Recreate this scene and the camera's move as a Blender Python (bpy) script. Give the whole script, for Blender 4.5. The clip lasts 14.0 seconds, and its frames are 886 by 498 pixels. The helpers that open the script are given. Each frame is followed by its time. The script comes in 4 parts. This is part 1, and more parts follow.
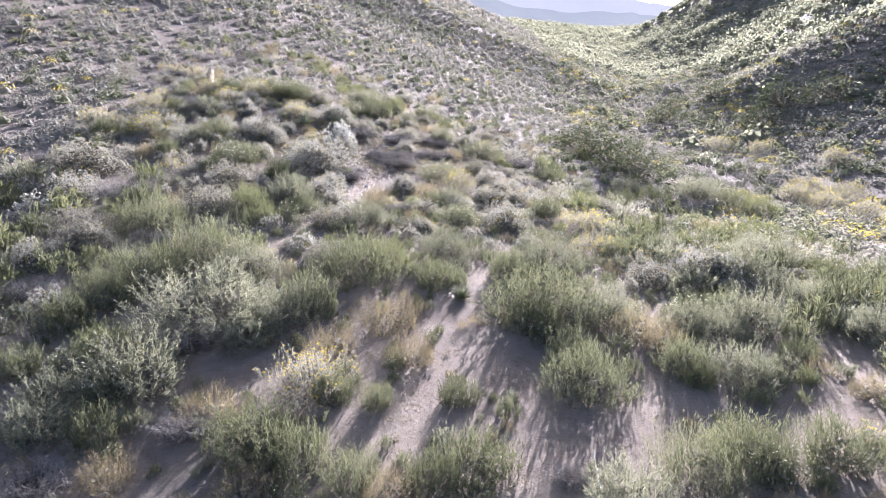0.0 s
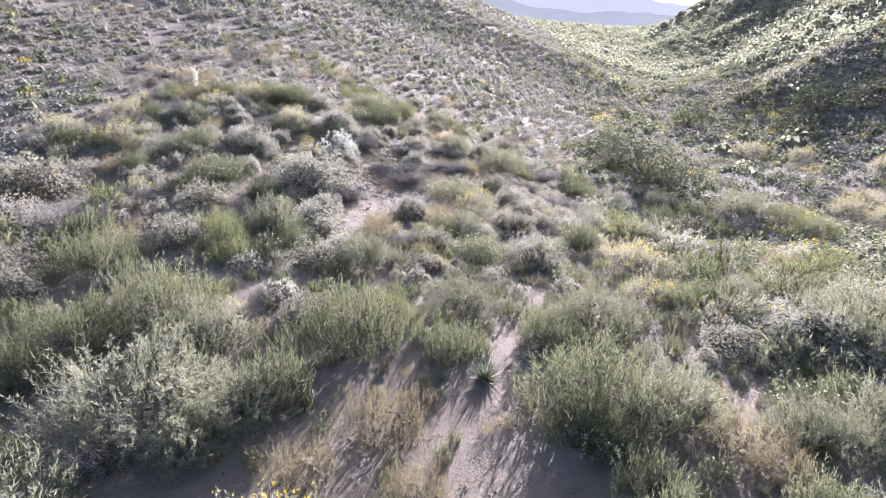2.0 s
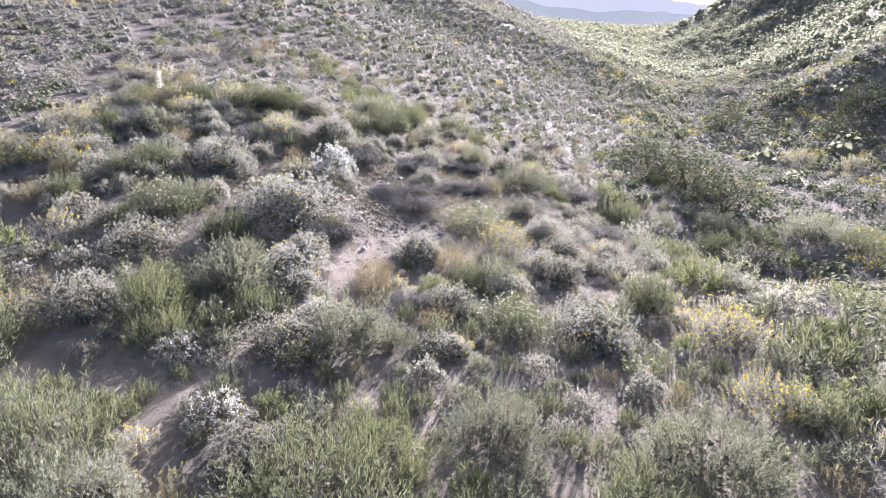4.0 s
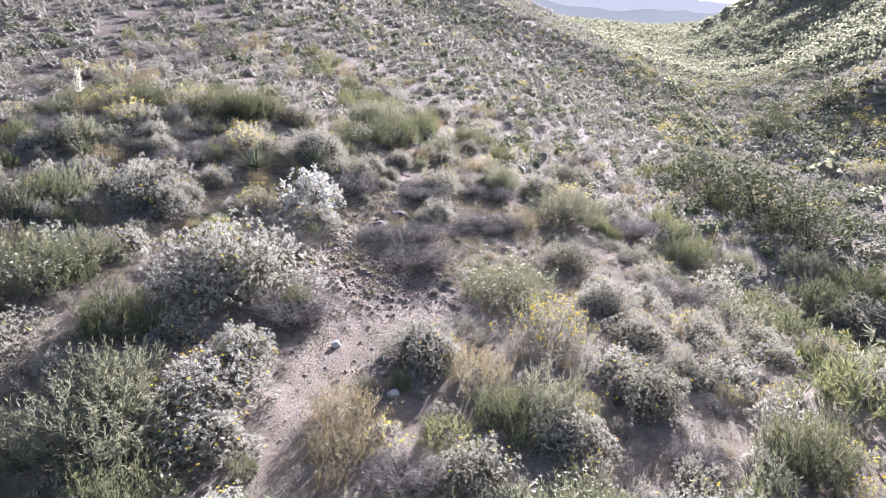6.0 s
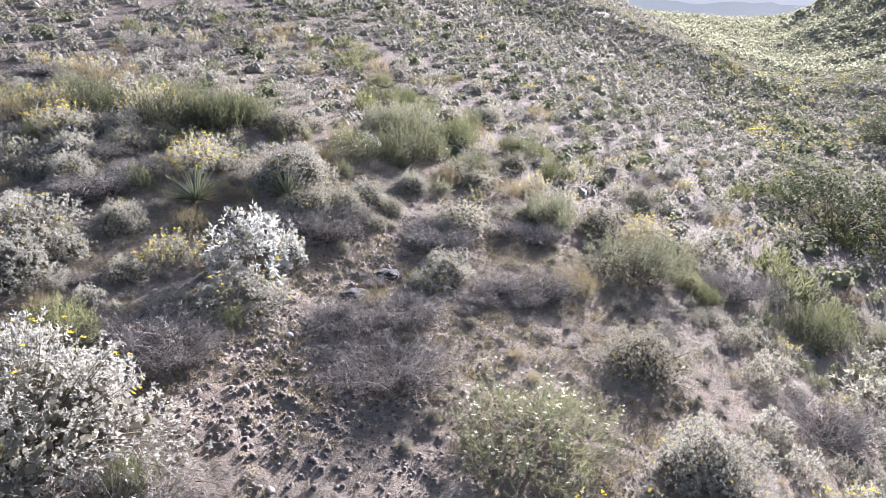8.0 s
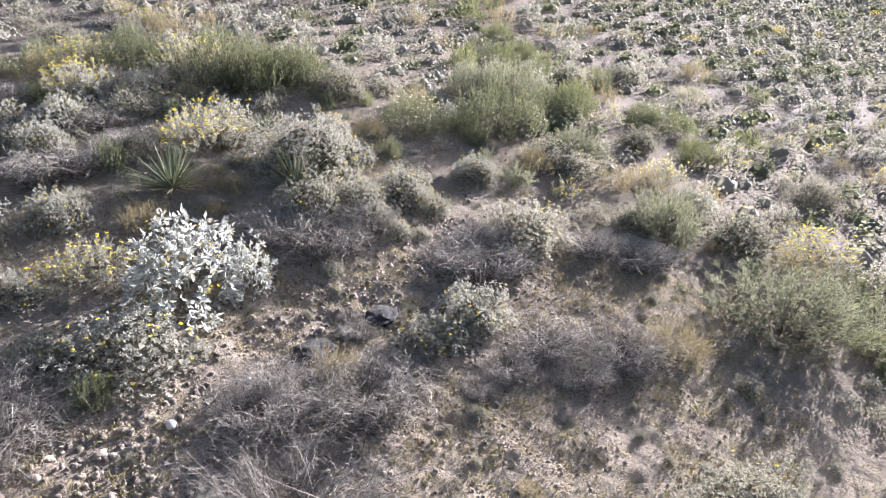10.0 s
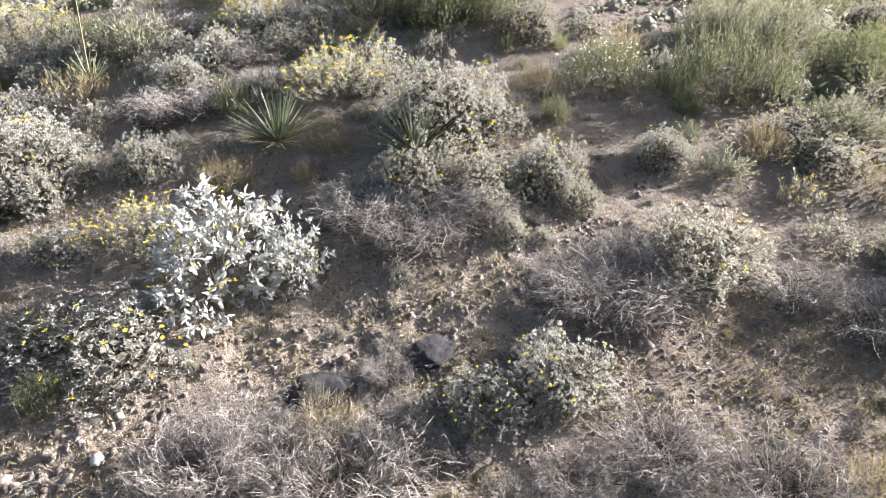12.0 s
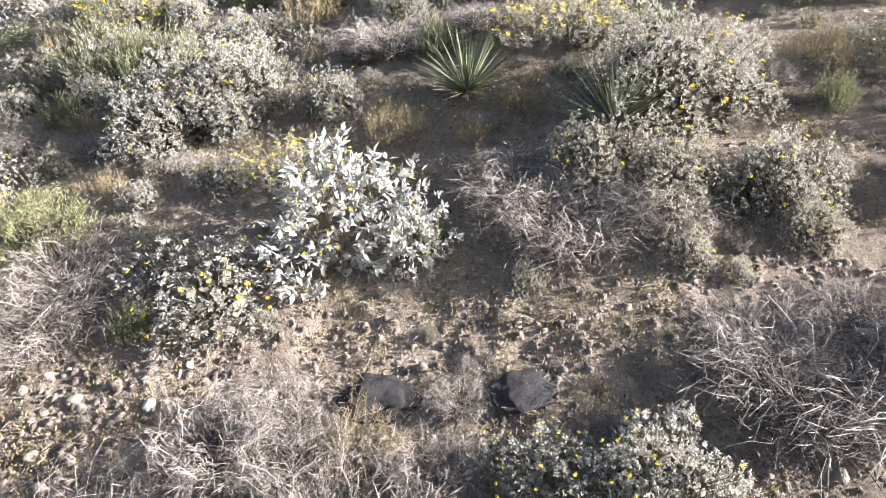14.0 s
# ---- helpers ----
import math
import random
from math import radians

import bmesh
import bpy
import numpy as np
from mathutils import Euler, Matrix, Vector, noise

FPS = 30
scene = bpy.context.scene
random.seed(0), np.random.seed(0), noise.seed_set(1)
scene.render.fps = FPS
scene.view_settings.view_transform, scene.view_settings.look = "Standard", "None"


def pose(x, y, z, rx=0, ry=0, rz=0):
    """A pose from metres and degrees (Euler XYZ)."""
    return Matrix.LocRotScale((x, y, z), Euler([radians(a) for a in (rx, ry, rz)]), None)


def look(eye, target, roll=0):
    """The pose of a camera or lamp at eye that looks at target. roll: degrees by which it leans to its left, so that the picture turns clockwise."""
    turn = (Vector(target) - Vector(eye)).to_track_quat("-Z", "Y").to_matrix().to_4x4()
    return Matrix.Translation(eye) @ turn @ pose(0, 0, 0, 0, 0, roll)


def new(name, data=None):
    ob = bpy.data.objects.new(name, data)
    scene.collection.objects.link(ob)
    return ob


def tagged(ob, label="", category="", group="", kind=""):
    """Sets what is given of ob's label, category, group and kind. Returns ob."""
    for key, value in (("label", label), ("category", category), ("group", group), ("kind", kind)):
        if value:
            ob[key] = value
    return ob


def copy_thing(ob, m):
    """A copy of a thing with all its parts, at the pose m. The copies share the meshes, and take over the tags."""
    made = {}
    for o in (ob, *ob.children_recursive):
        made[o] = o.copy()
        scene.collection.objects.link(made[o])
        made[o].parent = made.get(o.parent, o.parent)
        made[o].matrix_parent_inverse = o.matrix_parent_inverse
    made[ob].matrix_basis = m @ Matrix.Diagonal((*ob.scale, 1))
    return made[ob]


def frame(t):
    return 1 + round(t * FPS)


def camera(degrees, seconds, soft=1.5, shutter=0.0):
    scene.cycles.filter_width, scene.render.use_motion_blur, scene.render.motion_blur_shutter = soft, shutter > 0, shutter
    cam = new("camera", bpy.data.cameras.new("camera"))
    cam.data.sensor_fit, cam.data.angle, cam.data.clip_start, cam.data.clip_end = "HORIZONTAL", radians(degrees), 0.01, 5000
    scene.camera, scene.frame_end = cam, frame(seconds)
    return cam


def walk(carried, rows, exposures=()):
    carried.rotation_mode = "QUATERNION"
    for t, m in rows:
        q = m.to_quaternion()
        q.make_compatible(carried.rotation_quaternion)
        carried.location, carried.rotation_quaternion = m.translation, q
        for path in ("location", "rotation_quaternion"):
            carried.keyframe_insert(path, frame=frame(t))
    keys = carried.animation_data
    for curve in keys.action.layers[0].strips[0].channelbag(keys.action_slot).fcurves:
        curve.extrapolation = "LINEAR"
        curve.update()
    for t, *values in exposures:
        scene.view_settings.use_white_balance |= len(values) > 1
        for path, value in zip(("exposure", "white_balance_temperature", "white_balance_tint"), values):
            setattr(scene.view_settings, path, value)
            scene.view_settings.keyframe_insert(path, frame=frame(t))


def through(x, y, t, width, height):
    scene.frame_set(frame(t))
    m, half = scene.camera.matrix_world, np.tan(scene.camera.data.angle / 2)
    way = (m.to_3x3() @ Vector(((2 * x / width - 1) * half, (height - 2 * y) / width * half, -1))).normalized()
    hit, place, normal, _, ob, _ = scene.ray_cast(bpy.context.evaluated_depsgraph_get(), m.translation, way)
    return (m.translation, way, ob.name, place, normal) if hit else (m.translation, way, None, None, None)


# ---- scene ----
cam = camera(68.6, 14.0, 0.65)
METRES, EYE, TILT, LEAN, TURN = 36.0, 4.5, -13.0, 0.0, 0.0
ROWS = [
    (0.0, 0.0, 0.0, 0.0, 0.0, 0.0, -0.0),
    (0.5, -0.0002, 0.0277, 0.0082, 0.26, 0.02, -0.06),
    (1.0, -0.0007, 0.058, 0.0166, 0.53, 0.04, -0.13),
    (1.5, -0.0013, 0.0908, 0.0259, 0.8, 0.05, -0.2),
    (2.0, -0.0025, 0.1262, 0.0356, 1.09, 0.05, -0.27),
    (2.5, -0.0044, 0.1642, 0.0459, 1.37, 0.05, -0.34),
    (3.0, -0.0065, 0.2042, 0.0569, 1.65, 0.05, -0.41),
    (5.5, -0.0193, 0.4293, 0.1166, 2.88, 0.02, -0.73),
    (6.0, -0.0205, 0.48, 0.1303, 3.41, 0.03, -0.86),
    (6.5, -0.0187, 0.5297, 0.1438, 4.35, 0.01, -1.09),
    (7.0, -0.0146, 0.5775, 0.1564, 5.61, -0.0, -1.44),
    (7.5, -0.0081, 0.6228, 0.1678, 7.19, -0.04, -1.82),
    (10.0, 0.0284, 0.8019, 0.2125, 23.39, -5.29, -5.56),
    (10.5, 0.0321, 0.8296, 0.2192, 28.63, -7.23, -6.67),
    (11.0, 0.0345, 0.8554, 0.2255, 34.6, -9.4, -7.84),
    (11.5, 0.0353, 0.8797, 0.2312, 40.93, -11.75, -8.97),
    (12.0, 0.0343, 0.9019, 0.2365, 47.75, -14.31, -10.05),
    (12.5, 0.0318, 0.9215, 0.241, 54.71, -17.01, -10.96),
    (13.0, 0.0281, 0.9377, 0.2448, 61.64, -19.76, -11.75),
    (13.5, 0.0237, 0.9507, 0.2476, 68.52, -22.58, -12.28),
    (14.0, 0.0189, 0.9605, 0.2497, 75.41, -25.47, -12.67),
]
walk(cam, [(t, pose(0, 0, EYE, TILT, LEAN, TURN) @ pose(METRES * x, METRES * y, METRES * z, 90 + pitch, roll, yaw)) for t, x, y, z, yaw, pitch, roll in ROWS], ((0.0, 2.55, 5560.0, 26.0), (7.5, 2.38, 5650.0, 23.0), (10.0, 2.45, 5800.0, 19.0), (14.0, 2.52, 6150.0, 16.0)))

# ---------------------------------------------------------------- light
world = bpy.data.worlds.new("sky")
scene.world = world
world.use_nodes = True
SUN_AZ, SUN_EL = 17.0, 19.5            # degrees to the right of +y, above the horizon
wn = world.node_tree.nodes
sky = wn.new("ShaderNodeTexSky")
sky.sky_type = "NISHITA"
sky.sun_disc = False
sky.sun_elevation = radians(SUN_EL)
sky.sun_rotation = radians(SUN_AZ)
sky.dust_density = 4.0
sky.air_density = 1.0
wn["Background"].inputs["Strength"].default_value = 0.049
world.node_tree.links.new(sky.outputs[0], wn["Background"].inputs[0])

sun = new("sun", bpy.data.lights.new("sun", "SUN"))
sun.data.energy = 5.0
sun.data.angle = radians(0.6)
sun.data.color = (1.0, 0.945, 0.875)
az, el = radians(SUN_AZ), radians(SUN_EL)
sun.matrix_world = look((0, 0, 0), (-math.sin(az) * math.cos(el), -math.cos(az) * math.cos(el), -math.sin(el)))
sun.location = (60, 200, 80)

# ---------------------------------------------------------------- materials


class Mat:
    """A short hand for node materials."""

    def __init__(self, name):
        self.m = bpy.data.materials.new(name)
        self.m.use_nodes = True
        self.t = self.m.node_tree
        self.n = self.t.nodes
        self.p = self.n["Principled BSDF"]
        self.out = self.n["Material Output"]

    def add(self, kind, **values):
        node = self.n.new(kind)
        for k, v in values.items():
            node.inputs[k.replace("_", " ")].default_value = v
        return node

    def link(self, a, b):
        self.t.links.new(a, b)

    def noise(self, scale, detail=4.0, rough=0.6, coords=None):
        nz = self.add("ShaderNodeTexNoise", Scale=scale, Detail=detail, Roughness=rough)
        if coords:
            self.link(coords, nz.inputs["Vector"])
        return nz.outputs["Fac"]

    def ramp(self, fac, stops):
        r = self.n.new("ShaderNodeValToRGB")
        while len(r.color_ramp.elements) < len(stops):
            r.color_ramp.elements.new(0.5)
        for e, (pos, col) in zip(r.color_ramp.elements, stops):
            e.position, e.color = pos, (*col, 1)
        self.link(fac, r.inputs[0])
        return r.outputs[0]

    def mix(self, fac, a, b, mode="MIX"):
        x = self.n.new("ShaderNodeMix")
        x.data_type, x.blend_type = "RGBA", mode
        for sock, v in ((x.inputs[0], fac), (x.inputs[6], a), (x.inputs[7], b)):
            if isinstance(v, (int, float)):
                sock.default_value = v
            elif isinstance(v, tuple):
                sock.default_value = (*v, 1)
            else:
                self.link(v, sock)
        return x.outputs[2]

    def math(self, op, a, b=0.0):
        x = self.n.new("ShaderNodeMath")
        x.operation = op
        for sock, v in ((x.inputs[0], a), (x.inputs[1], b)):
            if isinstance(v, (int, float)):
                sock.default_value = v
            else:
                self.link(v, sock)
        return x.outputs[0]

    def bump(self, height, strength, distance):
        b = self.add("ShaderNodeBump", Strength=strength, Distance=distance)
        self.link(height, b.inputs["Height"])
        self.link(b.outputs[0], self.p.inputs["Normal"])


def foliage(name, dark, mid, light, through=0.35, rough=0.8, patch=0.0):
    """Leaves: the shade changes from leaf to leaf, from shrub to shrub and, in joined masses, over the ground; light shines through."""
    m = Mat(name)
    geo = m.n.new("ShaderNodeNewGeometry")
    info = m.n.new("ShaderNodeObjectInfo")
    per_leaf = geo.outputs["Random Per Island"]
    per_shrub = info.outputs["Random"]
    fac = m.math("ADD", m.math("MULTIPLY", per_leaf, 0.55), m.math("MULTIPLY", per_shrub, 0.45))
    if patch:
        spot = m.noise(patch, 2.0, 0.5, geo.outputs["Position"])
        grain = m.noise(16.0, 3.0, 0.7, geo.outputs["Position"])
        fac = m.math("ADD", m.math("MULTIPLY", per_leaf, 0.32), m.math("SUBTRACT", m.math("ADD", m.math("MULTIPLY", spot, 1.3), m.math("MULTIPLY", grain, 0.9)), 0.75))
    col = m.ramp(fac, ((0.08, dark), (0.5, mid), (0.92, light)))
    m.link(col, m.p.inputs["Base Color"])
    m.p.inputs["Roughness"].default_value = rough
    m.p.inputs["Specular IOR Level"].default_value = 0.1
    glow = m.n.new("ShaderNodeBsdfTranslucent")
    warm = m.mix(1.0, col, (1.0, 0.98, 0.84), "MULTIPLY")
    m.link(warm, glow.inputs["Color"])
    both = m.n.new("ShaderNodeMixShader")
    both.inputs[0].default_value = through
    m.link(m.p.outputs[0], both.inputs[1])
    m.link(glow.outputs[0], both.inputs[2])
    m.link(both.outputs[0], m.out.inputs[0])
    return m.m


def plain(name, a, b, rough=0.85, scale=30.0):
    """Bark, dry stalks and petals: two tones mixed by grain and by piece."""
    m = Mat(name)
    geo = m.n.new("ShaderNodeNewGeometry")
    fac = m.math("ADD", m.math("MULTIPLY", geo.outputs["Random Per Island"], 0.7), m.math("MULTIPLY", m.noise(scale, 3.0, 0.6, geo.outputs["Position"]), 0.4))
    m.link(m.ramp(fac, ((0.15, a), (0.85, b))), m.p.inputs["Base Color"])
    m.p.inputs["Roughness"].default_value = rough
    m.p.inputs["Specular IOR Level"].default_value = 0.25
    return m.m


def ground_material():
    m = Mat("dry_soil")
    geo = m.n.new("ShaderNodeNewGeometry")
    pos = geo.outputs["Position"]
    broad = m.noise(0.35, 4.0, 0.6, pos)
    clods = m.noise(9.0, 5.0, 0.7, pos)
    grit = m.noise(60.0, 4.0, 0.75, pos)
    litter = m.noise(3.2, 5.0, 0.75, pos)
    soil = m.ramp(broad, ((0.3, (0.27, 0.228, 0.182)), (0.5, (0.385, 0.33, 0.262)), (0.7, (0.48, 0.415, 0.335))))
    soil = m.mix(m.math("MULTIPLY", grit, 0.6), soil, (0.13, 0.10, 0.085))
    straw = m.ramp(litter, ((0.47, (0, 0, 0)), (0.62, (1, 1, 1))))
    soil = m.mix(m.math("MULTIPLY", straw, 0.35), soil, (0.17, 0.135, 0.09))
    specks = m.ramp(m.noise(70.0, 2.0, 0.5, pos), ((0.58, (0, 0, 0)), (0.66, (1, 1, 1))))
    soil = m.mix(m.math("MULTIPLY", specks, 0.6), soil, (0.52, 0.45, 0.37))
    chips = m.ramp(m.noise(38.0, 2.0, 0.5, pos), ((0.60, (0, 0, 0)), (0.67, (1, 1, 1))))
    soil = m.mix(m.math("MULTIPLY", chips, 0.7), soil, (0.10, 0.085, 0.07))
    grass = m.ramp(m.noise(0.11, 4.0, 0.6, pos), ((0.35, (0, 0, 0)), (0.6, (1, 1, 1))))
    apart = m.n.new("ShaderNodeSeparateXYZ")
    m.link(pos, apart.inputs[0])
    side = m.n.new("ShaderNodeMapRange")
    side.inputs[1].default_value, side.inputs[2].default_value = 22.0, 40.0
    m.link(apart.outputs[0], side.inputs[0])
    # Canyon grass, its green lightened in place of haze.
    sward = m.mix(m.noise(1.4, 4.0, 0.7, pos), (0.15, 0.165, 0.09), (0.29, 0.29, 0.19))
    soil = m.mix(m.math("MULTIPLY", m.math("ADD", m.math("MULTIPLY", grass, 0.5), 0.5), side.outputs[0]), soil, sward)
    upper = m.n.new("ShaderNodeMapRange")
    upper.inputs[1].default_value, upper.inputs[2].default_value = 39.0, 50.0
    m.link(apart.outputs[1], upper.inputs[0])
    stony = m.mix(m.noise(2.2, 5.0, 0.7, pos), (0.13, 0.107, 0.09), (0.27, 0.225, 0.185))
    soil = m.mix(m.math("MULTIPLY", upper.outputs[0], 0.75), soil, stony)
    m.link(soil, m.p.inputs["Base Color"])
    m.p.inputs["Roughness"].default_value = 0.95
    m.p.inputs["Specular IOR Level"].default_value = 0.072
    high = m.math("ADD", m.math("MULTIPLY", clods, 1.0), m.math("MULTIPLY", grit, 0.6))
    m.bump(high, 1.0, 0.09)
    return m.m


def stone_material(name, a, b, c):
    m = Mat(name)
    geo = m.n.new("ShaderNodeNewGeometry")
    pos = geo.outputs["Position"]
    fac = m.math("ADD", m.math("MULTIPLY", geo.outputs["Random Per Island"], 0.5), m.math("MULTIPLY", m.noise(14.0, 6.0, 0.7, pos), 0.6))
    col = m.ramp(fac, ((0.2, a), (0.5, b), (0.85, c)))
    m.link(col, m.p.inputs["Base Color"])
    m.p.inputs["Roughness"].default_value = 0.9
    m.bump(m.noise(45.0, 6.0, 0.7, pos), 0.8, 0.02)
    return m.m


SILVER = foliage("silver_leaf", (0.36, 0.37, 0.36), (0.50, 0.51, 0.50), (0.66, 0.66, 0.65), 0.38)
ASHEN = foliage("ashen_leaf", (0.26, 0.257, 0.232), (0.385, 0.38, 0.347), (0.51, 0.50, 0.465), 0.38)
PALE = foliage("grey_green_leaf", (0.20, 0.195, 0.162), (0.32, 0.311, 0.268), (0.45, 0.437, 0.387), 0.4)
SAGE = foliage("sage_leaf", (0.15, 0.157, 0.11), (0.24, 0.247, 0.175), (0.35, 0.352, 0.265), 0.35)
GREEN = foliage("green_stem_leaf", (0.10, 0.11, 0.062), (0.165, 0.177, 0.105), (0.245, 0.255, 0.16), 0.35)
BRIGHT = foliage("fresh_leaf", (0.13, 0.145, 0.07), (0.20, 0.215, 0.11), (0.29, 0.30, 0.17), 0.35)
DARK = foliage("dark_leaf", (0.05, 0.064, 0.034), (0.085, 0.102, 0.055), (0.13, 0.15, 0.085), 0.3, 0.7)
YUCCA = foliage("yucca_leaf", (0.14, 0.16, 0.10), (0.23, 0.25, 0.16), (0.40, 0.41, 0.29), 0.15, 0.45)
OCHRE = foliage("dry_flower_head", (0.18, 0.15, 0.085), (0.29, 0.245, 0.15), (0.42, 0.36, 0.23), 0.3)
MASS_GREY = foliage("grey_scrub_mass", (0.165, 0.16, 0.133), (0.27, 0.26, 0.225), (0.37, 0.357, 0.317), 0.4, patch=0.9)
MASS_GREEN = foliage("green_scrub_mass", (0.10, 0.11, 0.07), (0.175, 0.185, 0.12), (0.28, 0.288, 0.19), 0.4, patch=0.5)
# Paler, more translucent green that stands in for haze over the canyon side.
MASS_CANYON_HAZED = foliage("hazed_canyon_scrub_mass", (0.19, 0.20, 0.14), (0.28, 0.29, 0.215), (0.38, 0.385, 0.30), 0.6, patch=0.25)
STRAW = plain("straw", (0.30, 0.24, 0.15), (0.50, 0.43, 0.30), 0.8)
TWIG = plain("grey_twig", (0.085, 0.072, 0.06), (0.45, 0.415, 0.37), 0.85)
THATCH = plain("grey_thatch", (0.13, 0.105, 0.08), (0.44, 0.39, 0.33), 0.9)
# Twigs darkened to paint the shade inside dead shrubs.
CORE_SHADE = plain("core_shade_twig", (0.035, 0.028, 0.024), (0.13, 0.105, 0.085), 0.95)
BARK = plain("brown_stem", (0.09, 0.07, 0.05), (0.20, 0.16, 0.12), 0.9)
PETAL = foliage("yellow_petal", (0.55, 0.43, 0.04), (0.70, 0.57, 0.06), (0.80, 0.70, 0.14), 0.35)
WHITE = foliage("white_petal", (0.55, 0.53, 0.44), (0.70, 0.68, 0.60), (0.80, 0.78, 0.70), 0.35)
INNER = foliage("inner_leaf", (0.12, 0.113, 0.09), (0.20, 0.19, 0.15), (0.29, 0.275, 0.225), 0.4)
WEED = foliage("low_weed_leaf", (0.14, 0.125, 0.06), (0.25, 0.22, 0.11), (0.38, 0.33, 0.18), 0.35)
BONE = plain("bleached_wood", (0.50, 0.46, 0.40), (0.68, 0.64, 0.57), 0.7)
SOIL = ground_material()
GRAVEL = stone_material("gravel_stone", (0.09, 0.07, 0.055), (0.16, 0.13, 0.105), (0.27, 0.23, 0.19))
BASALT = stone_material("dark_boulder", (0.008, 0.008, 0.009), (0.018, 0.017, 0.018), (0.05, 0.046, 0.043))
QUARTZ = stone_material("pale_stone", (0.30, 0.27, 0.24), (0.46, 0.43, 0.39), (0.62, 0.59, 0.55))

# ---------------------------------------------------------------- the land
rng = np.random.default_rng(7)
TABLE = rng.random((256, 256))


def value_noise(x, y):
    """Smooth noise on a lattice of one metre, from 0 to 1."""
    x, y = np.asarray(x, float), np.asarray(y, float)
    i, j = np.floor(x).astype(int), np.floor(y).astype(int)
    f, g = x - i, y - j
    f, g = f * f * (3 - 2 * f), g * g * (3 - 2 * g)
    i, j, k, l = i % 256, j % 256, (i + 1) % 256, (j + 1) % 256
    return (TABLE[i, j] * (1 - f) + TABLE[k, j] * f) * (1 - g) + (TABLE[i, l] * (1 - f) + TABLE[k, l] * f) * g


def rise(v, soft):
    """Zero below, v above, rounded over soft."""
    return soft * np.logaddexp(0, v / soft)


# where the spurs of the canyon's steep side reach down to, along the canyon
SPUR_Y = (0, 50, 75, 102, 122, 150, 182, 215, 255, 300, 335, 390, 600)
SPUR_TOE = (24, 23, 15, 6, 13, 9, 18, 14, 7, 4, 8, 30, 45)


def height(x, y, fine=True):
    """The ground: a canyon that climbs away, with a long flank on one side and spurs on the other."""
    x, y = np.asarray(x, float), np.asarray(y, float)
    yy = 4 + rise(y - 4, 4)
    u = (yy - 50) / 50
    v = np.minimum(u, 1.6)
    on = np.clip(yy - 130, 0, 400)
    axis = 24.7 + 2.28 * v + 5.2 * v * v + 0.205 * on
    floor_z = -2.08 + 1.4 * v + 2.2 * v * v + 0.075 * np.minimum(on, 120) + 0.0004 * np.minimum(on, 120) ** 2 + 0.145 * np.maximum(on - 120, 0) - 0.4 * np.maximum(yy - 470, 0)
    d = x - axis
    r = np.sqrt(d * d + 64) - 8
    w = np.minimum(u, 2.0)
    left = np.maximum(0.232 + 0.222 * w - 0.087 * w * w, -0.06)
    fade = np.clip((yy - 190) / 90, 0, 1)
    left = (left + 0.125 * np.clip((yy - 108) / 45, 0, 1)) * (1 - 0.8 * fade ** 2 * (3 - 2 * fade))
    spur = np.interp(yy, SPUR_Y, SPUR_TOE) + 5 * (value_noise(x / 24 + 90, y / 24) - 0.5)
    right = 0.06 * np.minimum(r, 60) + 0.6 * rise(d - spur, 4) + np.clip((d - spur) / 20, 0, 1) * 5 * (value_noise(x / 15 + 12, y / 15) - 0.5)
    right = 75 * np.tanh(right / 75)
    z = floor_z + np.where(d < 0, left * np.minimum(r, 140), right)
    z = z + 1.08 * np.exp(-((x + 9.3) / 9) ** 2 - ((y - 44.2) / 12) ** 2) - 2.0 * np.exp(-((x - 12.4) / 6) ** 2 - ((y - 38.7) / 6) ** 2)
    z = z - 1.6 * np.exp(-((x - 27) / 8) ** 2 - ((y - 46) / 9) ** 2)
    a, b = (x + 5) / 20, (yy - 35) / 30
    w = np.exp(-(a * a + b * b) / 2)
    z = z + w * (+0.034 -0.553 * b +0.437 * b * b +1.223 * b * b * b -0.364 * b * b * b * b -0.267 * a -0.861 * a * b +0.578 * a * b * b -0.675 * a * b * b * b +0.219 * a * a +0.034 * a * a * b -0.300 * a * a * b * b +0.450 * a * a * a +0.834 * a * a * a * b -0.231 * a * a * a * a)
    z = z + np.clip((np.abs(x + 4) - 14) / 25, 0, 1) * 1.6 * (value_noise(x / 11 + 40, y / 11) - 0.5)
    z = z + 0.16 * (value_noise(x / 2.3, y / 2.3 + 9) - 0.5)
    if fine:
        z = z + 0.05 * (value_noise(x / 0.45 + 3, y / 0.45) - 0.5) + 0.05 * (value_noise(x / 0.21, y / 0.21 + 5) - 0.5)
        near = np.exp(-((x + 4) / 6) ** 4 - ((y - 36) / 7) ** 4)
        z = z + near * (0.022 * (value_noise(x / 0.1 + 7, y / 0.1) - 0.5) + 0.035 * np.maximum(value_noise(x / 0.16 + 30, y / 0.16) - 0.62, 0) / 0.38)
    return z


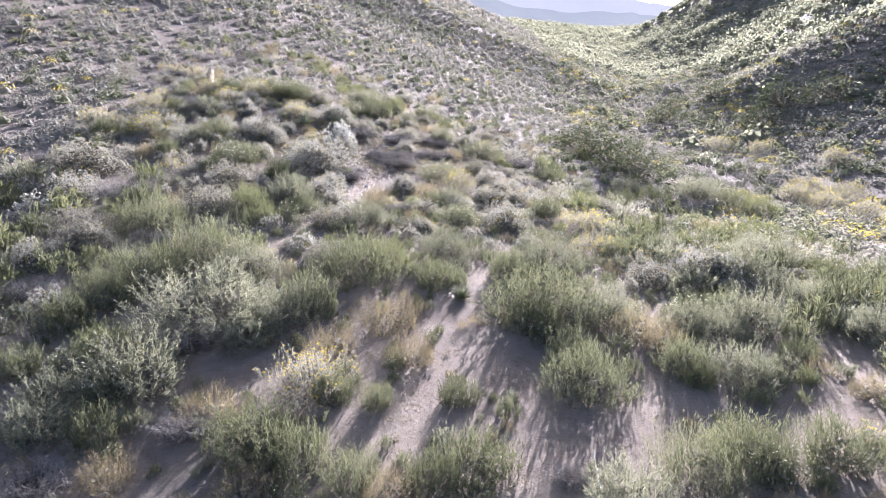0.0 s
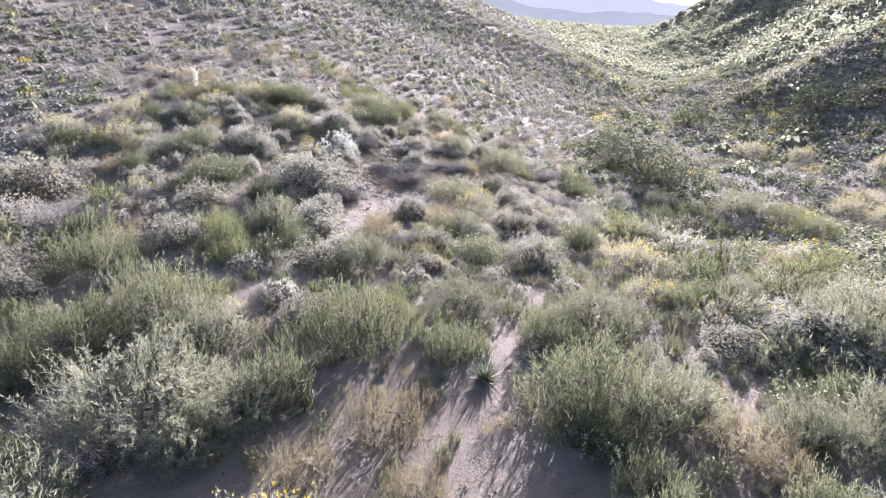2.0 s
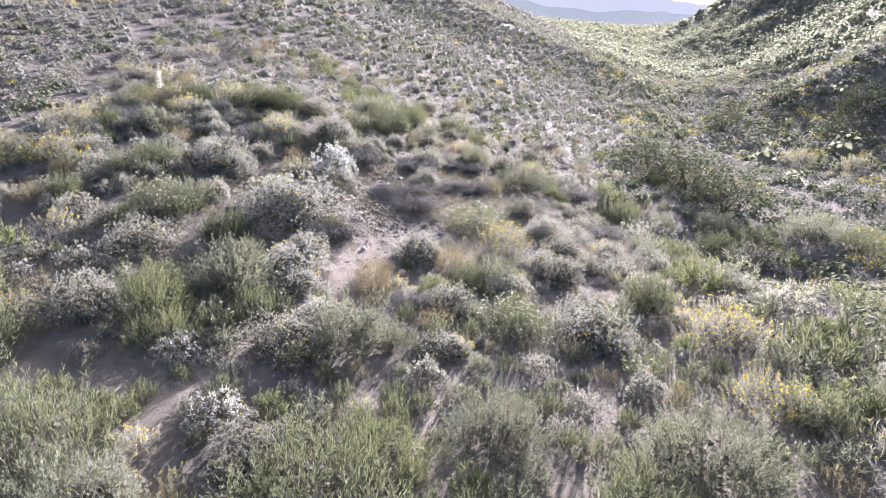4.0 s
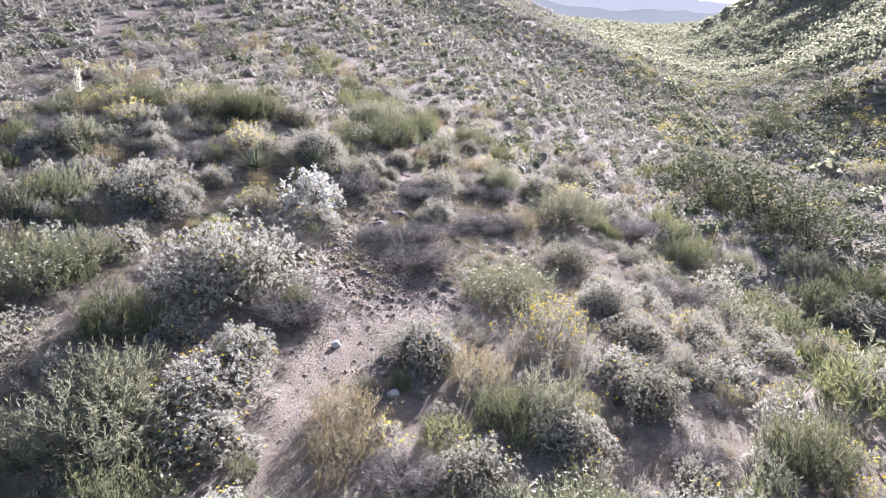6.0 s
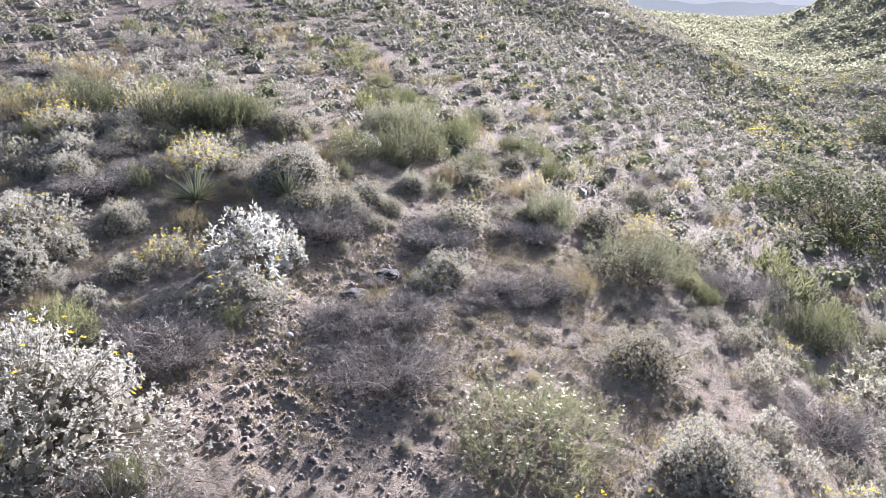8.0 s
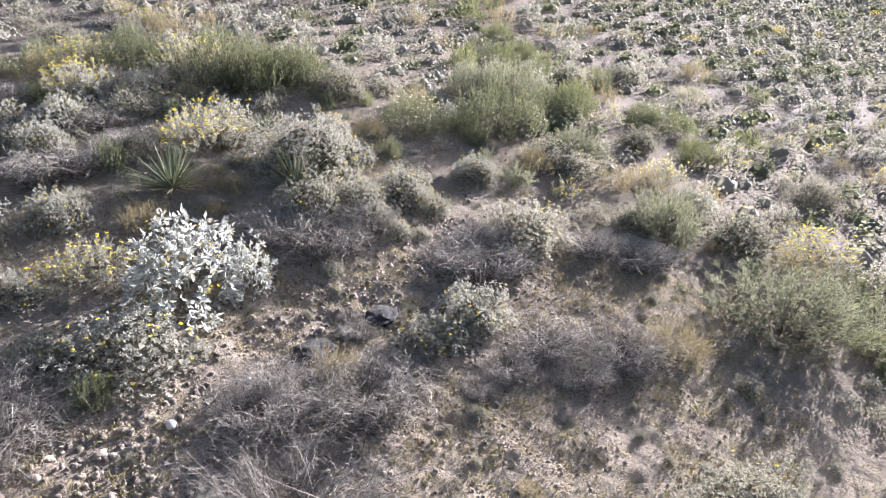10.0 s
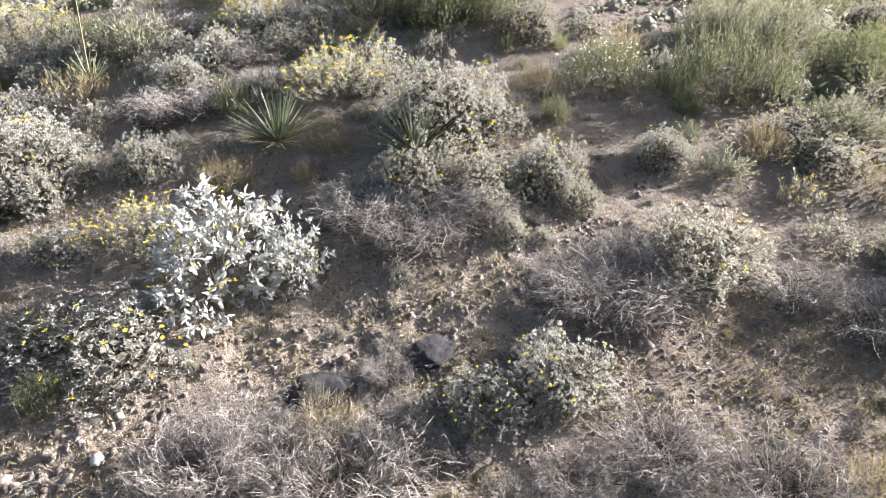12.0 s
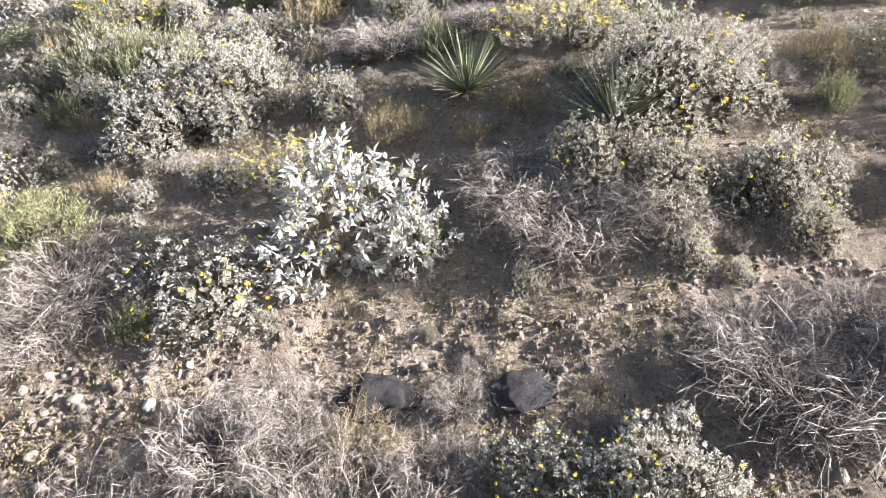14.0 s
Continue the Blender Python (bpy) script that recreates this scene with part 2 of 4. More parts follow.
def mesh_from(name, verts, faces, material, smooth=False):
    """A mesh from arrays; faces are all quads or all triangles."""
    me = bpy.data.meshes.new(name)
    verts, faces = np.asarray(verts, np.float32).reshape(-1, 3), np.asarray(faces, np.int32)
    k = faces.shape[1]
    me.vertices.add(len(verts))
    me.vertices.foreach_set("co", verts.ravel())
    me.loops.add(faces.size)
    me.loops.foreach_set("vertex_index", faces.ravel())
    me.polygons.add(len(faces))
    me.polygons.foreach_set("loop_start", np.arange(0, faces.size, k, dtype=np.int32))
    if smooth:
        me.polygons.foreach_set("use_smooth", np.ones(len(faces), bool))
    me.update(calc_edges=True)
    me.materials.append(material)
    return me


def spread(first, last, step, far, grow):
    """Grid lines: even from first to last, then wider and wider out to far on both sides."""
    inner = list(np.arange(first, last + step / 2, step))
    for side in (-1, 1):
        at, s = (first if side < 0 else last), step
        outer = []
        while abs(at) < far:
            s *= grow if abs(s) > 0.24 or step > 0.2 else 1.055
            at += side * s
            outer.append(at)
        inner = outer[::-1] + inner if side < 0 else inner + outer
    return np.array(inner)


def build_ground():
    gx, gy = spread(-8, 0.5, 0.05, 2600, 1.08), spread(32, 41, 0.05, 2600, 1.07)
    xx, yy = np.meshgrid(gx, gy)
    zz = height(xx, yy)
    n, m = xx.shape
    idx = np.arange(n * m).reshape(n, m)
    quads = np.stack([idx[:-1, :-1], idx[:-1, 1:], idx[1:, 1:], idx[1:, :-1]], -1).reshape(-1, 4)
    me = mesh_from("ground", np.stack([xx, yy, zz], -1), quads, SOIL, True)
    tagged(new("ground", me), "dry sandy brown hillside soil with litter, climbing to a canyon", "ground", kind="structure")


build_ground()

# ---------------------------------------------------------------- shapes of plants


def unit(v):
    return v / np.maximum(np.linalg.norm(v, axis=-1, keepdims=True), 1e-9)


def leaves(base, way, length, width, g, fold=0.25, mid=0.5, face=None):
    """Pointed leaves, one quad each bent along its middle: base, two sides, tip."""
    n = len(base)
    way = unit(way)
    side = unit(np.cross(way, unit(g.normal(size=(n, 3))) if face is None else face))
    up = np.cross(side, way)
    length, width = np.broadcast_to(length, n)[:, None], np.broadcast_to(width, n)[:, None]
    m = base + way * length * mid + up * width * fold
    tip = base + way * length
    verts = np.stack([base, m + side * width / 2, tip, m - side * width / 2], 1)
    return verts.reshape(-1, 3), np.arange(4 * n).reshape(n, 4)


def tubes(lines, radius, taper=0.3):
    """Three-sided stems along polylines (n, k, 3)."""
    n, k, _ = lines.shape
    along = unit(np.gradient(lines, axis=1))
    ref = np.zeros_like(along)
    ref[..., 0] = 1
    ref[..., 1] = 0.3
    a = unit(np.cross(along, ref))
    b = np.cross(along, a)
    r = np.broadcast_to(radius, n)[:, None, None] * np.linspace(1, taper, k)[None, :, None]
    ring = np.stack([lines + r * (math.cos(t) * a + math.sin(t) * b) for t in (0, 2.094, 4.189)], 2)
    idx = np.arange(n * k * 3).reshape(n, k, 3)
    quads = [np.stack([idx[:, :-1, s], idx[:, :-1, (s + 1) % 3], idx[:, 1:, (s + 1) % 3], idx[:, 1:, s]], -1).reshape(-1, 4) for s in range(3)]
    return ring.reshape(-1, 3), np.concatenate(quads)


def joined(pieces):
    verts, faces, at = [], [], 0
    for v, f in pieces:
        verts.append(v)
        faces.append(f + at)
        at += len(v)
    return np.concatenate(verts), np.concatenate(faces)


def dome(n, radius, tall, g, low=0.0, rough=0.18, shell=0.7):
    """Points near the surface of an uneven dome, and the outward way at each."""
    theta = g.random(n) * 2 * math.pi
    up = low + (1 - low) * g.random(n)
    flat = np.sqrt(np.maximum(1 - up * up, 0))
    lump = 1 + rough * (np.sin(3 * theta + radius * 9) * flat + np.sin(5 * theta + 2 + tall * 7) * 0.6 + np.sin(7 * up + 4 * theta) * 0.5)
    deep = shell + (1 - shell) * g.random(n) ** 0.5
    out = np.stack([flat * np.cos(theta), flat * np.sin(theta), up], -1)
    return out * (lump * deep)[:, None] * np.array([radius, radius, tall]), unit(out * np.array([1, 1, radius / tall]))


def stems_to(tips, g, bend=0.12, k=4, radius=0.006, start=0.12):
    """Stems that rise from the base and curve out to the tips."""
    n = len(tips)
    foot = tips * np.array([start, start, 0.0]) + np.stack([g.normal(size=n) * 0.02, g.normal(size=n) * 0.02, np.full(n, -0.06)], -1)
    t = np.linspace(0, 1, k)[None, :, None]
    middle = (foot + tips) / 2 + np.array([0, 0, 1]) * np.linalg.norm(tips, axis=1, keepdims=True) * bend + g.normal(size=(n, 3)) * 0.02
    lines = (1 - t) ** 2 * foot[:, None] + 2 * t * (1 - t) * middle[:, None] + t * t * tips[:, None]
    return tubes(lines, radius)


def child(name, data, parent, label=""):
    ob = new(name, data)
    ob.parent = parent
    if label:
        ob["label"] = label
    return ob


def part(name, pieces, material, parent, label=""):
    verts, faces = joined(pieces)
    return tagged(child(name, mesh_from(name, verts, faces, material), parent, label), kind="stuff")


def clumps(n, radius, tall, g, size):
    """The leaf and twig masses inside a shrub, turned outwards."""
    p, out = dome(n, radius, tall, g, -0.1, 0.15, 0.6)
    c = size * (0.6 + 0.7 * g.random(n))
    tilt = unit(out + g.normal(size=(n, 3)) * 0.4)
    along = unit(np.cross(tilt, g.normal(size=(n, 3))))
    return leaves(p - along * c[:, None] * 0.5, along, c, c * 0.8, g, 0.15, 0.5, tilt)


def flower_heads(at, way, size, g, petals=6):
    """Small daisies: a ring of petals at each place."""
    n = len(at)
    rep = np.repeat(np.arange(n), petals)
    ang = np.tile(np.arange(petals) * 2 * math.pi / petals, n) + g.random(n * petals) * 0.3
    a = unit(np.cross(way, np.array([0.3, 0.9, 0.1])))
    b = np.cross(way, a)
    out = a[rep] * np.cos(ang)[:, None] + b[rep] * np.sin(ang)[:, None] + way[rep] * 0.35
    return leaves(at[rep], out, size * (0.8 + 0.4 * g.random(len(rep))), size * 0.55, g, 0.1, 0.6)


def rosettes(tips, out, g, count, length, width, spread_=0.9):
    rep = np.repeat(np.arange(len(tips)), count)
    way = out[rep] * 0.55 + g.normal(size=(len(rep), 3)) * spread_ * 0.75
    base = tips[rep] + g.normal(size=(len(rep), 3)) * length * 0.22
    return leaves(base, way, length * (0.65 + 0.6 * g.random(len(rep))), width * (0.7 + 0.6 * g.random(len(rep))), g, 0.3, 0.45)


def brittlebush(seed, radius, tall, tips, leaf, blooms, leaf_material=SILVER, name="brittlebush"):
    """A mound of silvery leaves in stars at the stem ends, with yellow daisies on thin stalks."""
    g = np.random.default_rng(seed)
    top = new(name)
    p, out = dome(tips, radius, tall, g, -0.05, 0.24, 0.62)
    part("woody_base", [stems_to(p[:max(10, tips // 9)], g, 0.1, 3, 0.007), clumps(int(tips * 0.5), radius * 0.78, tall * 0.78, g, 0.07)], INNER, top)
    part("foliage", [rosettes(p, out, g, 8, leaf, leaf * 0.4)], leaf_material, top)
    if blooms:
        at, way = dome(blooms, radius, tall, g, 0.15, 0.16, 0.85)
        stalk = unit(way + np.array([0, 0, 0.7])) * (0.04 + 0.06 * g.random(blooms))[:, None]
        t = np.linspace(-0.6, 1, 3)[None, :, None]
        part("bloom_stalk", [tubes(at[:, None] + stalk[:, None] * t, 0.0025)], GREEN, top)
        part("bloom", [flower_heads(at + stalk, unit(stalk), 0.021, g, 7)], PETAL, top, "yellow daisy flower heads")
    return top


def shoot_leaves(lines, per, length, width, g, lean=0.6, start=0.2):
    """Narrow leaves all along the shoots (n, k, 3)."""
    n, k, _ = lines.shape
    rep = np.repeat(np.arange(n), per)
    t = (start + (1 - start) * g.random(len(rep))) * (k - 1)
    i = np.minimum(t.astype(int), k - 2)
    f = (t - i)[:, None]
    a, b = lines[rep, i], lines[rep, i + 1]
    at = a * (1 - f) + b * f
    way = unit(b - a) + g.normal(size=(len(rep), 3)) * lean
    return leaves(at, way, length * (0.6 + 0.8 * g.random(len(rep))), width, g, 0.2, 0.4)


def shoots(n, radius, tall, g, upright, length):
    """Shoots that leave a dome and turn upwards."""
    p, out = dome(n, radius, tall, g, -0.02, 0.2, 0.45)
    way = unit(out * (1 - upright) + np.array([0, 0, 1]) * upright + g.normal(size=(n, 3)) * 0.16)
    ln = (length * (0.6 + 0.7 * g.random(n)))[:, None]
    t = np.linspace(-0.45, 0.55, 4)[None, :, None]
    drift = g.normal(size=(n, 1, 3)) * 0.04
    lines = p[:, None] + way[:, None] * ln[:, None] * t + drift * t * t
    lines[..., 2] = np.maximum(lines[..., 2], 0.01)
    return p, lines


def feathery(name, seed, radius, tall, n, per, leaf, width, upright, reach, material, flowers=None, count=0, size=0.02, flower_label=""):
    """A shrub of many fine shoots: sagebrush, broom and the like."""
    g = np.random.default_rng(seed)
    top = new(name)
    p, lines = shoots(n, radius, tall, g, upright, reach)
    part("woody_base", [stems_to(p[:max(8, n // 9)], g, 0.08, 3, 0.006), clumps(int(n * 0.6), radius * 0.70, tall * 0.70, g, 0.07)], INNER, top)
    part("foliage", [shoot_leaves(lines, per, leaf, width, g, 0.85 - 0.55 * upright)], material, top)
    if flowers:
        pick = g.integers(0, n, count)
        at = lines[pick, 3] + g.normal(size=(count, 3)) * 0.015
        keep = at[:, 2] > tall * 0.35
        at = at[keep]
        part("bloom", [flower_heads(at, unit(np.tile([0, 0, 1.0], (len(at), 1)) + g.normal(size=(len(at), 3)) * 0.5), size, g, 5)], flowers, top, flower_label)
    return top


def dead_shrub(seed, radius, tall, n, lying=0.6):
    """A tangle of bare grey twigs, arching and lying over."""
    g = np.random.default_rng(seed)
    top = new("dead_shrub")
    theta = g.random(n) * 2 * math.pi
    foot = np.stack([np.cos(theta), np.sin(theta), np.zeros(n)], -1) * (g.random(n) ** 0.7 * radius * 0.6)[:, None]
    way = theta + g.normal(size=n) * 0.8
    reach = radius * (0.3 + 0.55 * g.random(n))
    lift = tall * (0.3 + 0.8 * g.random(n))
    t = np.linspace(0, 1, 6)[None, :]
    arch = np.sin(t * math.pi * (0.5 + 0.4 * lying))
    sway = way[:, None] + (g.normal(size=n) * 0.9)[:, None] * t
    lines = np.stack([foot[:, :1] + np.cos(sway) * reach[:, None] * t, foot[:, 1:2] + np.sin(sway) * reach[:, None] * t, lift[:, None] * arch - 0.03], -1)
    lines += g.normal(size=lines.shape) * 0.03 * t[..., None]
    part("woody_frame", [tubes(lines, 0.0030 * (0.5 + 0.9 * g.random(n)), 0.4)], TWIG, top)
    rep = g.integers(0, n, n * 12)
    knot = g.integers(0, 5, len(rep))
    at = lines[rep, knot] + g.normal(size=(len(rep), 3)) * 0.035
    at[:, 2] = np.maximum(at[:, 2], 0.0)
    go = unit(lines[rep, knot + 1] - lines[rep, knot]) + g.normal(size=(len(rep), 3)) * 0.38
    part("brush", [leaves(at, go, 0.05 + 0.11 * g.random(len(rep)), 0.0020 + 0.0020 * g.random(len(rep)), g, 1.5, 0.5)], TWIG, top)
    # Shade within the tangle, painted as very dark pieces low in the middle.
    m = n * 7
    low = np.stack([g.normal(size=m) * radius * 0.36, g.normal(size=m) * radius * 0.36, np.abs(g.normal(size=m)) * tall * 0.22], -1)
    part("rotten_core", [leaves(low, g.normal(size=(m, 3)) * np.array([1, 1, 0.5]), 0.05 + 0.08 * g.random(m), 0.005 + 0.008 * g.random(m), g, 0.6, 0.5)], CORE_SHADE, top, "very dark low twigs coloured as the shade inside the shrub")
    return top


def yucca(seed, radius, n, stalk=0.0):
    """A rosette of stiff bayonet leaves, some with a tall flowering stalk."""
    g = np.random.default_rng(seed)
    top = new("yucca")
    theta = g.random(n) * 2 * math.pi
    up = 0.25 + 0.75 * g.random(n)
    way = unit(np.stack([np.cos(theta) * np.sqrt(1 - up * up * 0.93), np.sin(theta) * np.sqrt(1 - up * up * 0.93), up], -1))
    ln = radius * (0.75 + 0.4 * g.random(n))
    base = way * 0.05 + np.array([0, 0, 0.03])
    side = unit(np.cross(way, np.array([0, 0, 1.0])) + 1e-4)
    nor = np.cross(side, way)
    rows = []
    for t, w in ((0.0, 0.014), (0.25, 0.017), (0.65, 0.011), (1.0, 0.002)):
        c = base + way * (ln * t)[:, None] - np.array([0, 0, 1.0]) * (0.06 * ln * t * t)[:, None]
        rows += [c + side * w, c - nor * w * 0.55, c - side * w]
    verts = np.stack(rows, 1)
    idx = np.arange(n * 12).reshape(n, 4, 3)
    quads = np.concatenate([np.stack([idx[:, i, s], idx[:, i, s + 1], idx[:, i + 1, s + 1], idx[:, i + 1, s]], -1) for i in range(3) for s in range(2)])
    part("leaf_rosette", [(verts.reshape(-1, 3), quads)], YUCCA, top)
    dry = g.random(26) * 2 * math.pi
    low = np.stack([np.cos(dry), np.sin(dry), -0.12 + 0.25 * g.random(26)], -1)
    part("dry_leaf_skirt", [leaves(np.tile([0, 0, 0.05], (26, 1)), low, radius * 0.6, 0.03, g, 0.2, 0.3)], STRAW, top, "bleached dead leaves at the base")
    if stalk:
        line = np.stack([[0.03 * t, 0.05 * t * t, stalk * t] for t in np.linspace(0, 1, 6)])[None]
        part("stalk", [tubes(line, 0.022, 0.5)], OCHRE, top)
        at = np.stack([0.03 + g.normal(size=240) * 0.05, 0.05 + g.normal(size=240) * 0.05, stalk * (0.74 + 0.27 * g.random(240))], -1)
        part("blossom", [leaves(at, g.normal(size=(240, 3)) + np.array([0, 0, -0.4]), 0.06, 0.035, g)], WHITE, top, "cream bell blossoms")
    return top


def sumac(seed, radius, tall, n):
    """A big dark shrub with broad leaves on several limbs."""
    g = np.random.default_rng(seed)
    top = new("laurel_sumac")
    p, out = dome(n, radius, tall, g, -0.1, 0.24, 0.6)
    part("trunk", [stems_to(p[:26], g, 0.1, 5, 0.02)], BARK, top)
    part("crown", [rosettes(p, out, g, 12, 0.042, 0.02)], DARK, top)
    return top


def stone(name, seed, size, material, flat=0.7, fine=3):
    """One stone: a ball broken by noise into faces."""
    bm = bmesh.new()
    bmesh.ops.create_icosphere(bm, subdivisions=fine, radius=1)
    off = Vector((seed * 3.1, seed * 1.7, 0))
    for v in bm.verts:
        c = v.co.copy()
        k = 1 + 0.30 * noise.noise(c * 1.1 + off) + 0.16 * noise.noise(c * 2.4 + off) + 0.035 * noise.noise(c * 7 + off) + 0.02 * noise.noise(c * 15 + off)
        v.co = Vector((c.x * size[0], c.y * size[1], c.z * size[2] * flat)) * k
    me = bpy.data.meshes.new(name)
    bm.to_mesh(me)
    bm.free()
    me.materials.append(material)
    me.shade_smooth()
    return new(name, me)


def lowest(x, y, z=0.0):
    return float(height(x, y)) + z


def place(protos, spots, g, label, category, group, breadth=1.08, sink=0.03):
    """Stand copies of the prototypes, which are breadth metres wide, at the spots (x, y, breadth there)."""
    used = set()
    for x, y, wide in spots:
        k = int(g.integers(0, len(protos)))
        s = wide / breadth
        tall = s ** 0.75 * (0.9 + 0.24 * g.random())
        m = Matrix.LocRotScale((x, y, lowest(x, y) - sink), Euler((g.normal() * 0.05, g.normal() * 0.05, g.random() * 6.28)), (s, s, tall))
        if k in used:
            ob = copy_thing(protos[k], m)
        else:
            ob = protos[k]
            ob.matrix_basis = m
            used.add(k)
        tagged(ob, label, category, group)
    for k, ob in enumerate(protos):
        if k not in used:
            for o in (*ob.children_recursive, ob):
                bpy.data.objects.remove(o)


# ---------------------------------------------------------------- where plants stand
# Shrubs that stand apart: x, y and breadth in metres, by stretch of the slope
SPOTS = {kind: [] for kind in ("star", "silver", "ashen", "pale", "sage", "broom", "fresh", "yellow", "white", "dead", "straw", "bare")}
SPOTS["star"] += [(-5.7, 36.2, 1.39), (-5.2, 36.9, 0.65)]
SPOTS["silver"] += [(-5.5, 18.6, 1.08), (-13.6, 23.9, 1.92), (-0.10, 23.90, 0.44), (2.8, 24.2, 1.14), (-3.7, 24.4, 0.84), (2.3, 24.8, 1.46), (-4.6, 26.0, 1.16), (-4.9, 26.3, 1.00), (-5.0, 27.0, 1.38), (-6.2, 28.6, 0.82), (1.8, 29.7, 0.87), (-8.7, 31.7, 0.84), (6.0, 32.2, 0.90), (-4.16, 33.76, 0.27), (-7.5, 33.9, 1.13), (-3.57, 33.96, 0.25), (-4.43, 33.99, 0.19), (-5.3, 34.8, 1.29), (-7.5, 34.9, 0.68), (-8.8, 35.1, 0.73), (-4.74, 35.35, 0.26), (-2.5, 37.3, 0.77), (-4.10, 37.51, 0.27), (-4.40, 37.87, 0.30), (-4.09, 39.43, 0.41), (1.7, 39.5, 0.84), (-3.81, 39.78, 0.27)]
SPOTS["ashen"] += [(-11.9, 18.5, 1.57), (8.0, 19.6, 2.28), (-4.9, 28.2, 1.08), (-1.8, 29.3, 1.22), (-6.0, 30.8, 1.91), (-17.3, 31.3, 1.21), (-11.6, 31.4, 0.72), (-11.3, 32.7, 1.04), (2.3, 33.5, 1.49), (-9.0, 34.0, 1.36), (-14.0, 34.2, 0.92), (-9.7, 34.9, 1.45), (-11.7, 35.4, 1.00), (-8.6, 36.4, 1.20), (-14.4, 37.1, 0.69), (-10.80, 37.66, 0.40), (-10.9, 38.0, 0.82), (-12.64, 38.03, 0.56), (-2.2, 38.1, 0.83), (-11.5, 39.0, 1.00), (-6.6, 40.6, 1.49), (-4.7, 40.8, 1.43), (-11.8, 41.2, 0.87), (-4.0, 42.8, 1.26)]
SPOTS["pale"] += [(6.3, 19.0, 1.71), (-3.6, 19.5, 1.57), (-11.1, 19.8, 1.84), (-11.8, 21.0, 2.04), (14.4, 21.8, 1.27), (-4.1, 23.1, 1.53), (-0.9, 23.4, 0.83), (-8.7, 23.9, 1.88), (-0.8, 26.0, 0.92), (-14.7, 26.7, 2.60), (-9.0, 27.2, 1.93), (0.7, 27.2, 1.23), (2.2, 28.7, 1.08), (3.3, 30.1, 0.85), (7.4, 30.2, 1.24), (4.5, 31.0, 1.12), (2.7, 31.6, 1.08), (-8.84, 32.57, 0.47), (4.5, 32.9, 1.00), (7.4, 33.3, 0.97), (6.0, 33.3, 0.97), (-6.2, 34.3, 0.61), (1.8, 36.6, 1.57), (-5.6, 39.1, 0.89), (9.4, 39.8, 1.24), (-5.1, 39.8, 0.98), (-11.0, 40.3, 1.04), (11.4, 40.6, 1.46)]
SPOTS["pale"] += [(-8.5, 40.6, 0.95), (-4.00, 40.71, 0.48), (12.6, 41.0, 2.32), (-2.3, 41.1, 1.35), (-0.7, 43.9, 0.80), (-8.4, 44.4, 1.07), (1.4, 44.7, 1.33), (-2.4, 45.2, 1.14), (-3.2, 45.6, 0.88), (-1.5, 49.3, 0.99), (3.3, 50.0, 1.60), (-4.6, 53.3, 1.43), (-4.8, 53.9, 1.50), (-3.3, 57.5, 1.42)]
SPOTS["sage"] += [(2.8, 8.6, 1.26), (-7.5, 11.0, 1.25), (-7.9, 12.0, 1.24), (-6.4, 12.6, 1.41), (6.2, 12.6, 1.47), (6.7, 12.6, 0.71), (-4.6, 14.6, 1.01), (6.6, 14.7, 1.48), (10.5, 15.0, 0.96), (6.0, 15.1, 0.97), (7.7, 15.4, 1.20), (-4.0, 15.5, 1.97), (-5.8, 15.5, 2.54), (4.0, 15.8, 1.58), (10.2, 15.8, 0.65), (10.2, 17.5, 1.46), (-5.6, 18.1, 1.95), (9.6, 19.1, 1.38), (9.1, 19.9, 1.43), (3.3, 19.9, 1.69), (0.1, 20.4, 1.73), (11.0, 21.7, 1.94), (7.9, 22.5, 1.70), (-2.8, 23.5, 1.27), (-6.0, 25.7, 1.40), (-6.3, 26.7, 1.06), (0.4, 27.9, 0.93), (-9.1, 30.8, 1.05)]
SPOTS["sage"] += [(2.2, 41.9, 2.16), (9.2, 43.0, 1.51), (-0.1, 43.8, 1.11), (12.5, 44.5, 1.71), (17.5, 44.7, 2.60), (-2.7, 46.6, 1.13), (-6.2, 48.2, 1.78), (-5.6, 49.7, 1.80)]
SPOTS["broom"] += [(4.2, 9.3, 1.71), (-0.2, 9.4, 1.00), (-1.5, 9.5, 1.01), (5.1, 9.7, 1.30), (0.6, 9.7, 1.31), (6.6, 9.8, 1.31), (-2.5, 10.0, 0.87), (-3.3, 10.3, 1.28), (-6.3, 10.8, 1.03), (-1.3, 11.7, 0.66), (0.3, 11.9, 0.78), (-2.2, 11.9, 0.84), (2.9, 12.2, 1.99), (5.2, 13.0, 1.15), (-9.2, 13.1, 0.98), (2.9, 13.6, 0.88), (7.9, 13.7, 0.76), (-9.2, 14.9, 1.36), (2.3, 15.3, 1.12), (2.6, 16.0, 2.61), (-3.5, 16.2, 1.25), (-8.9, 16.3, 1.62), (-8.3, 17.5, 2.70), (-0.2, 17.8, 0.96), (-2.4, 18.4, 1.57), (1.9, 18.7, 1.34), (-7.0, 19.1, 2.38), (6.0, 21.7, 1.16)]
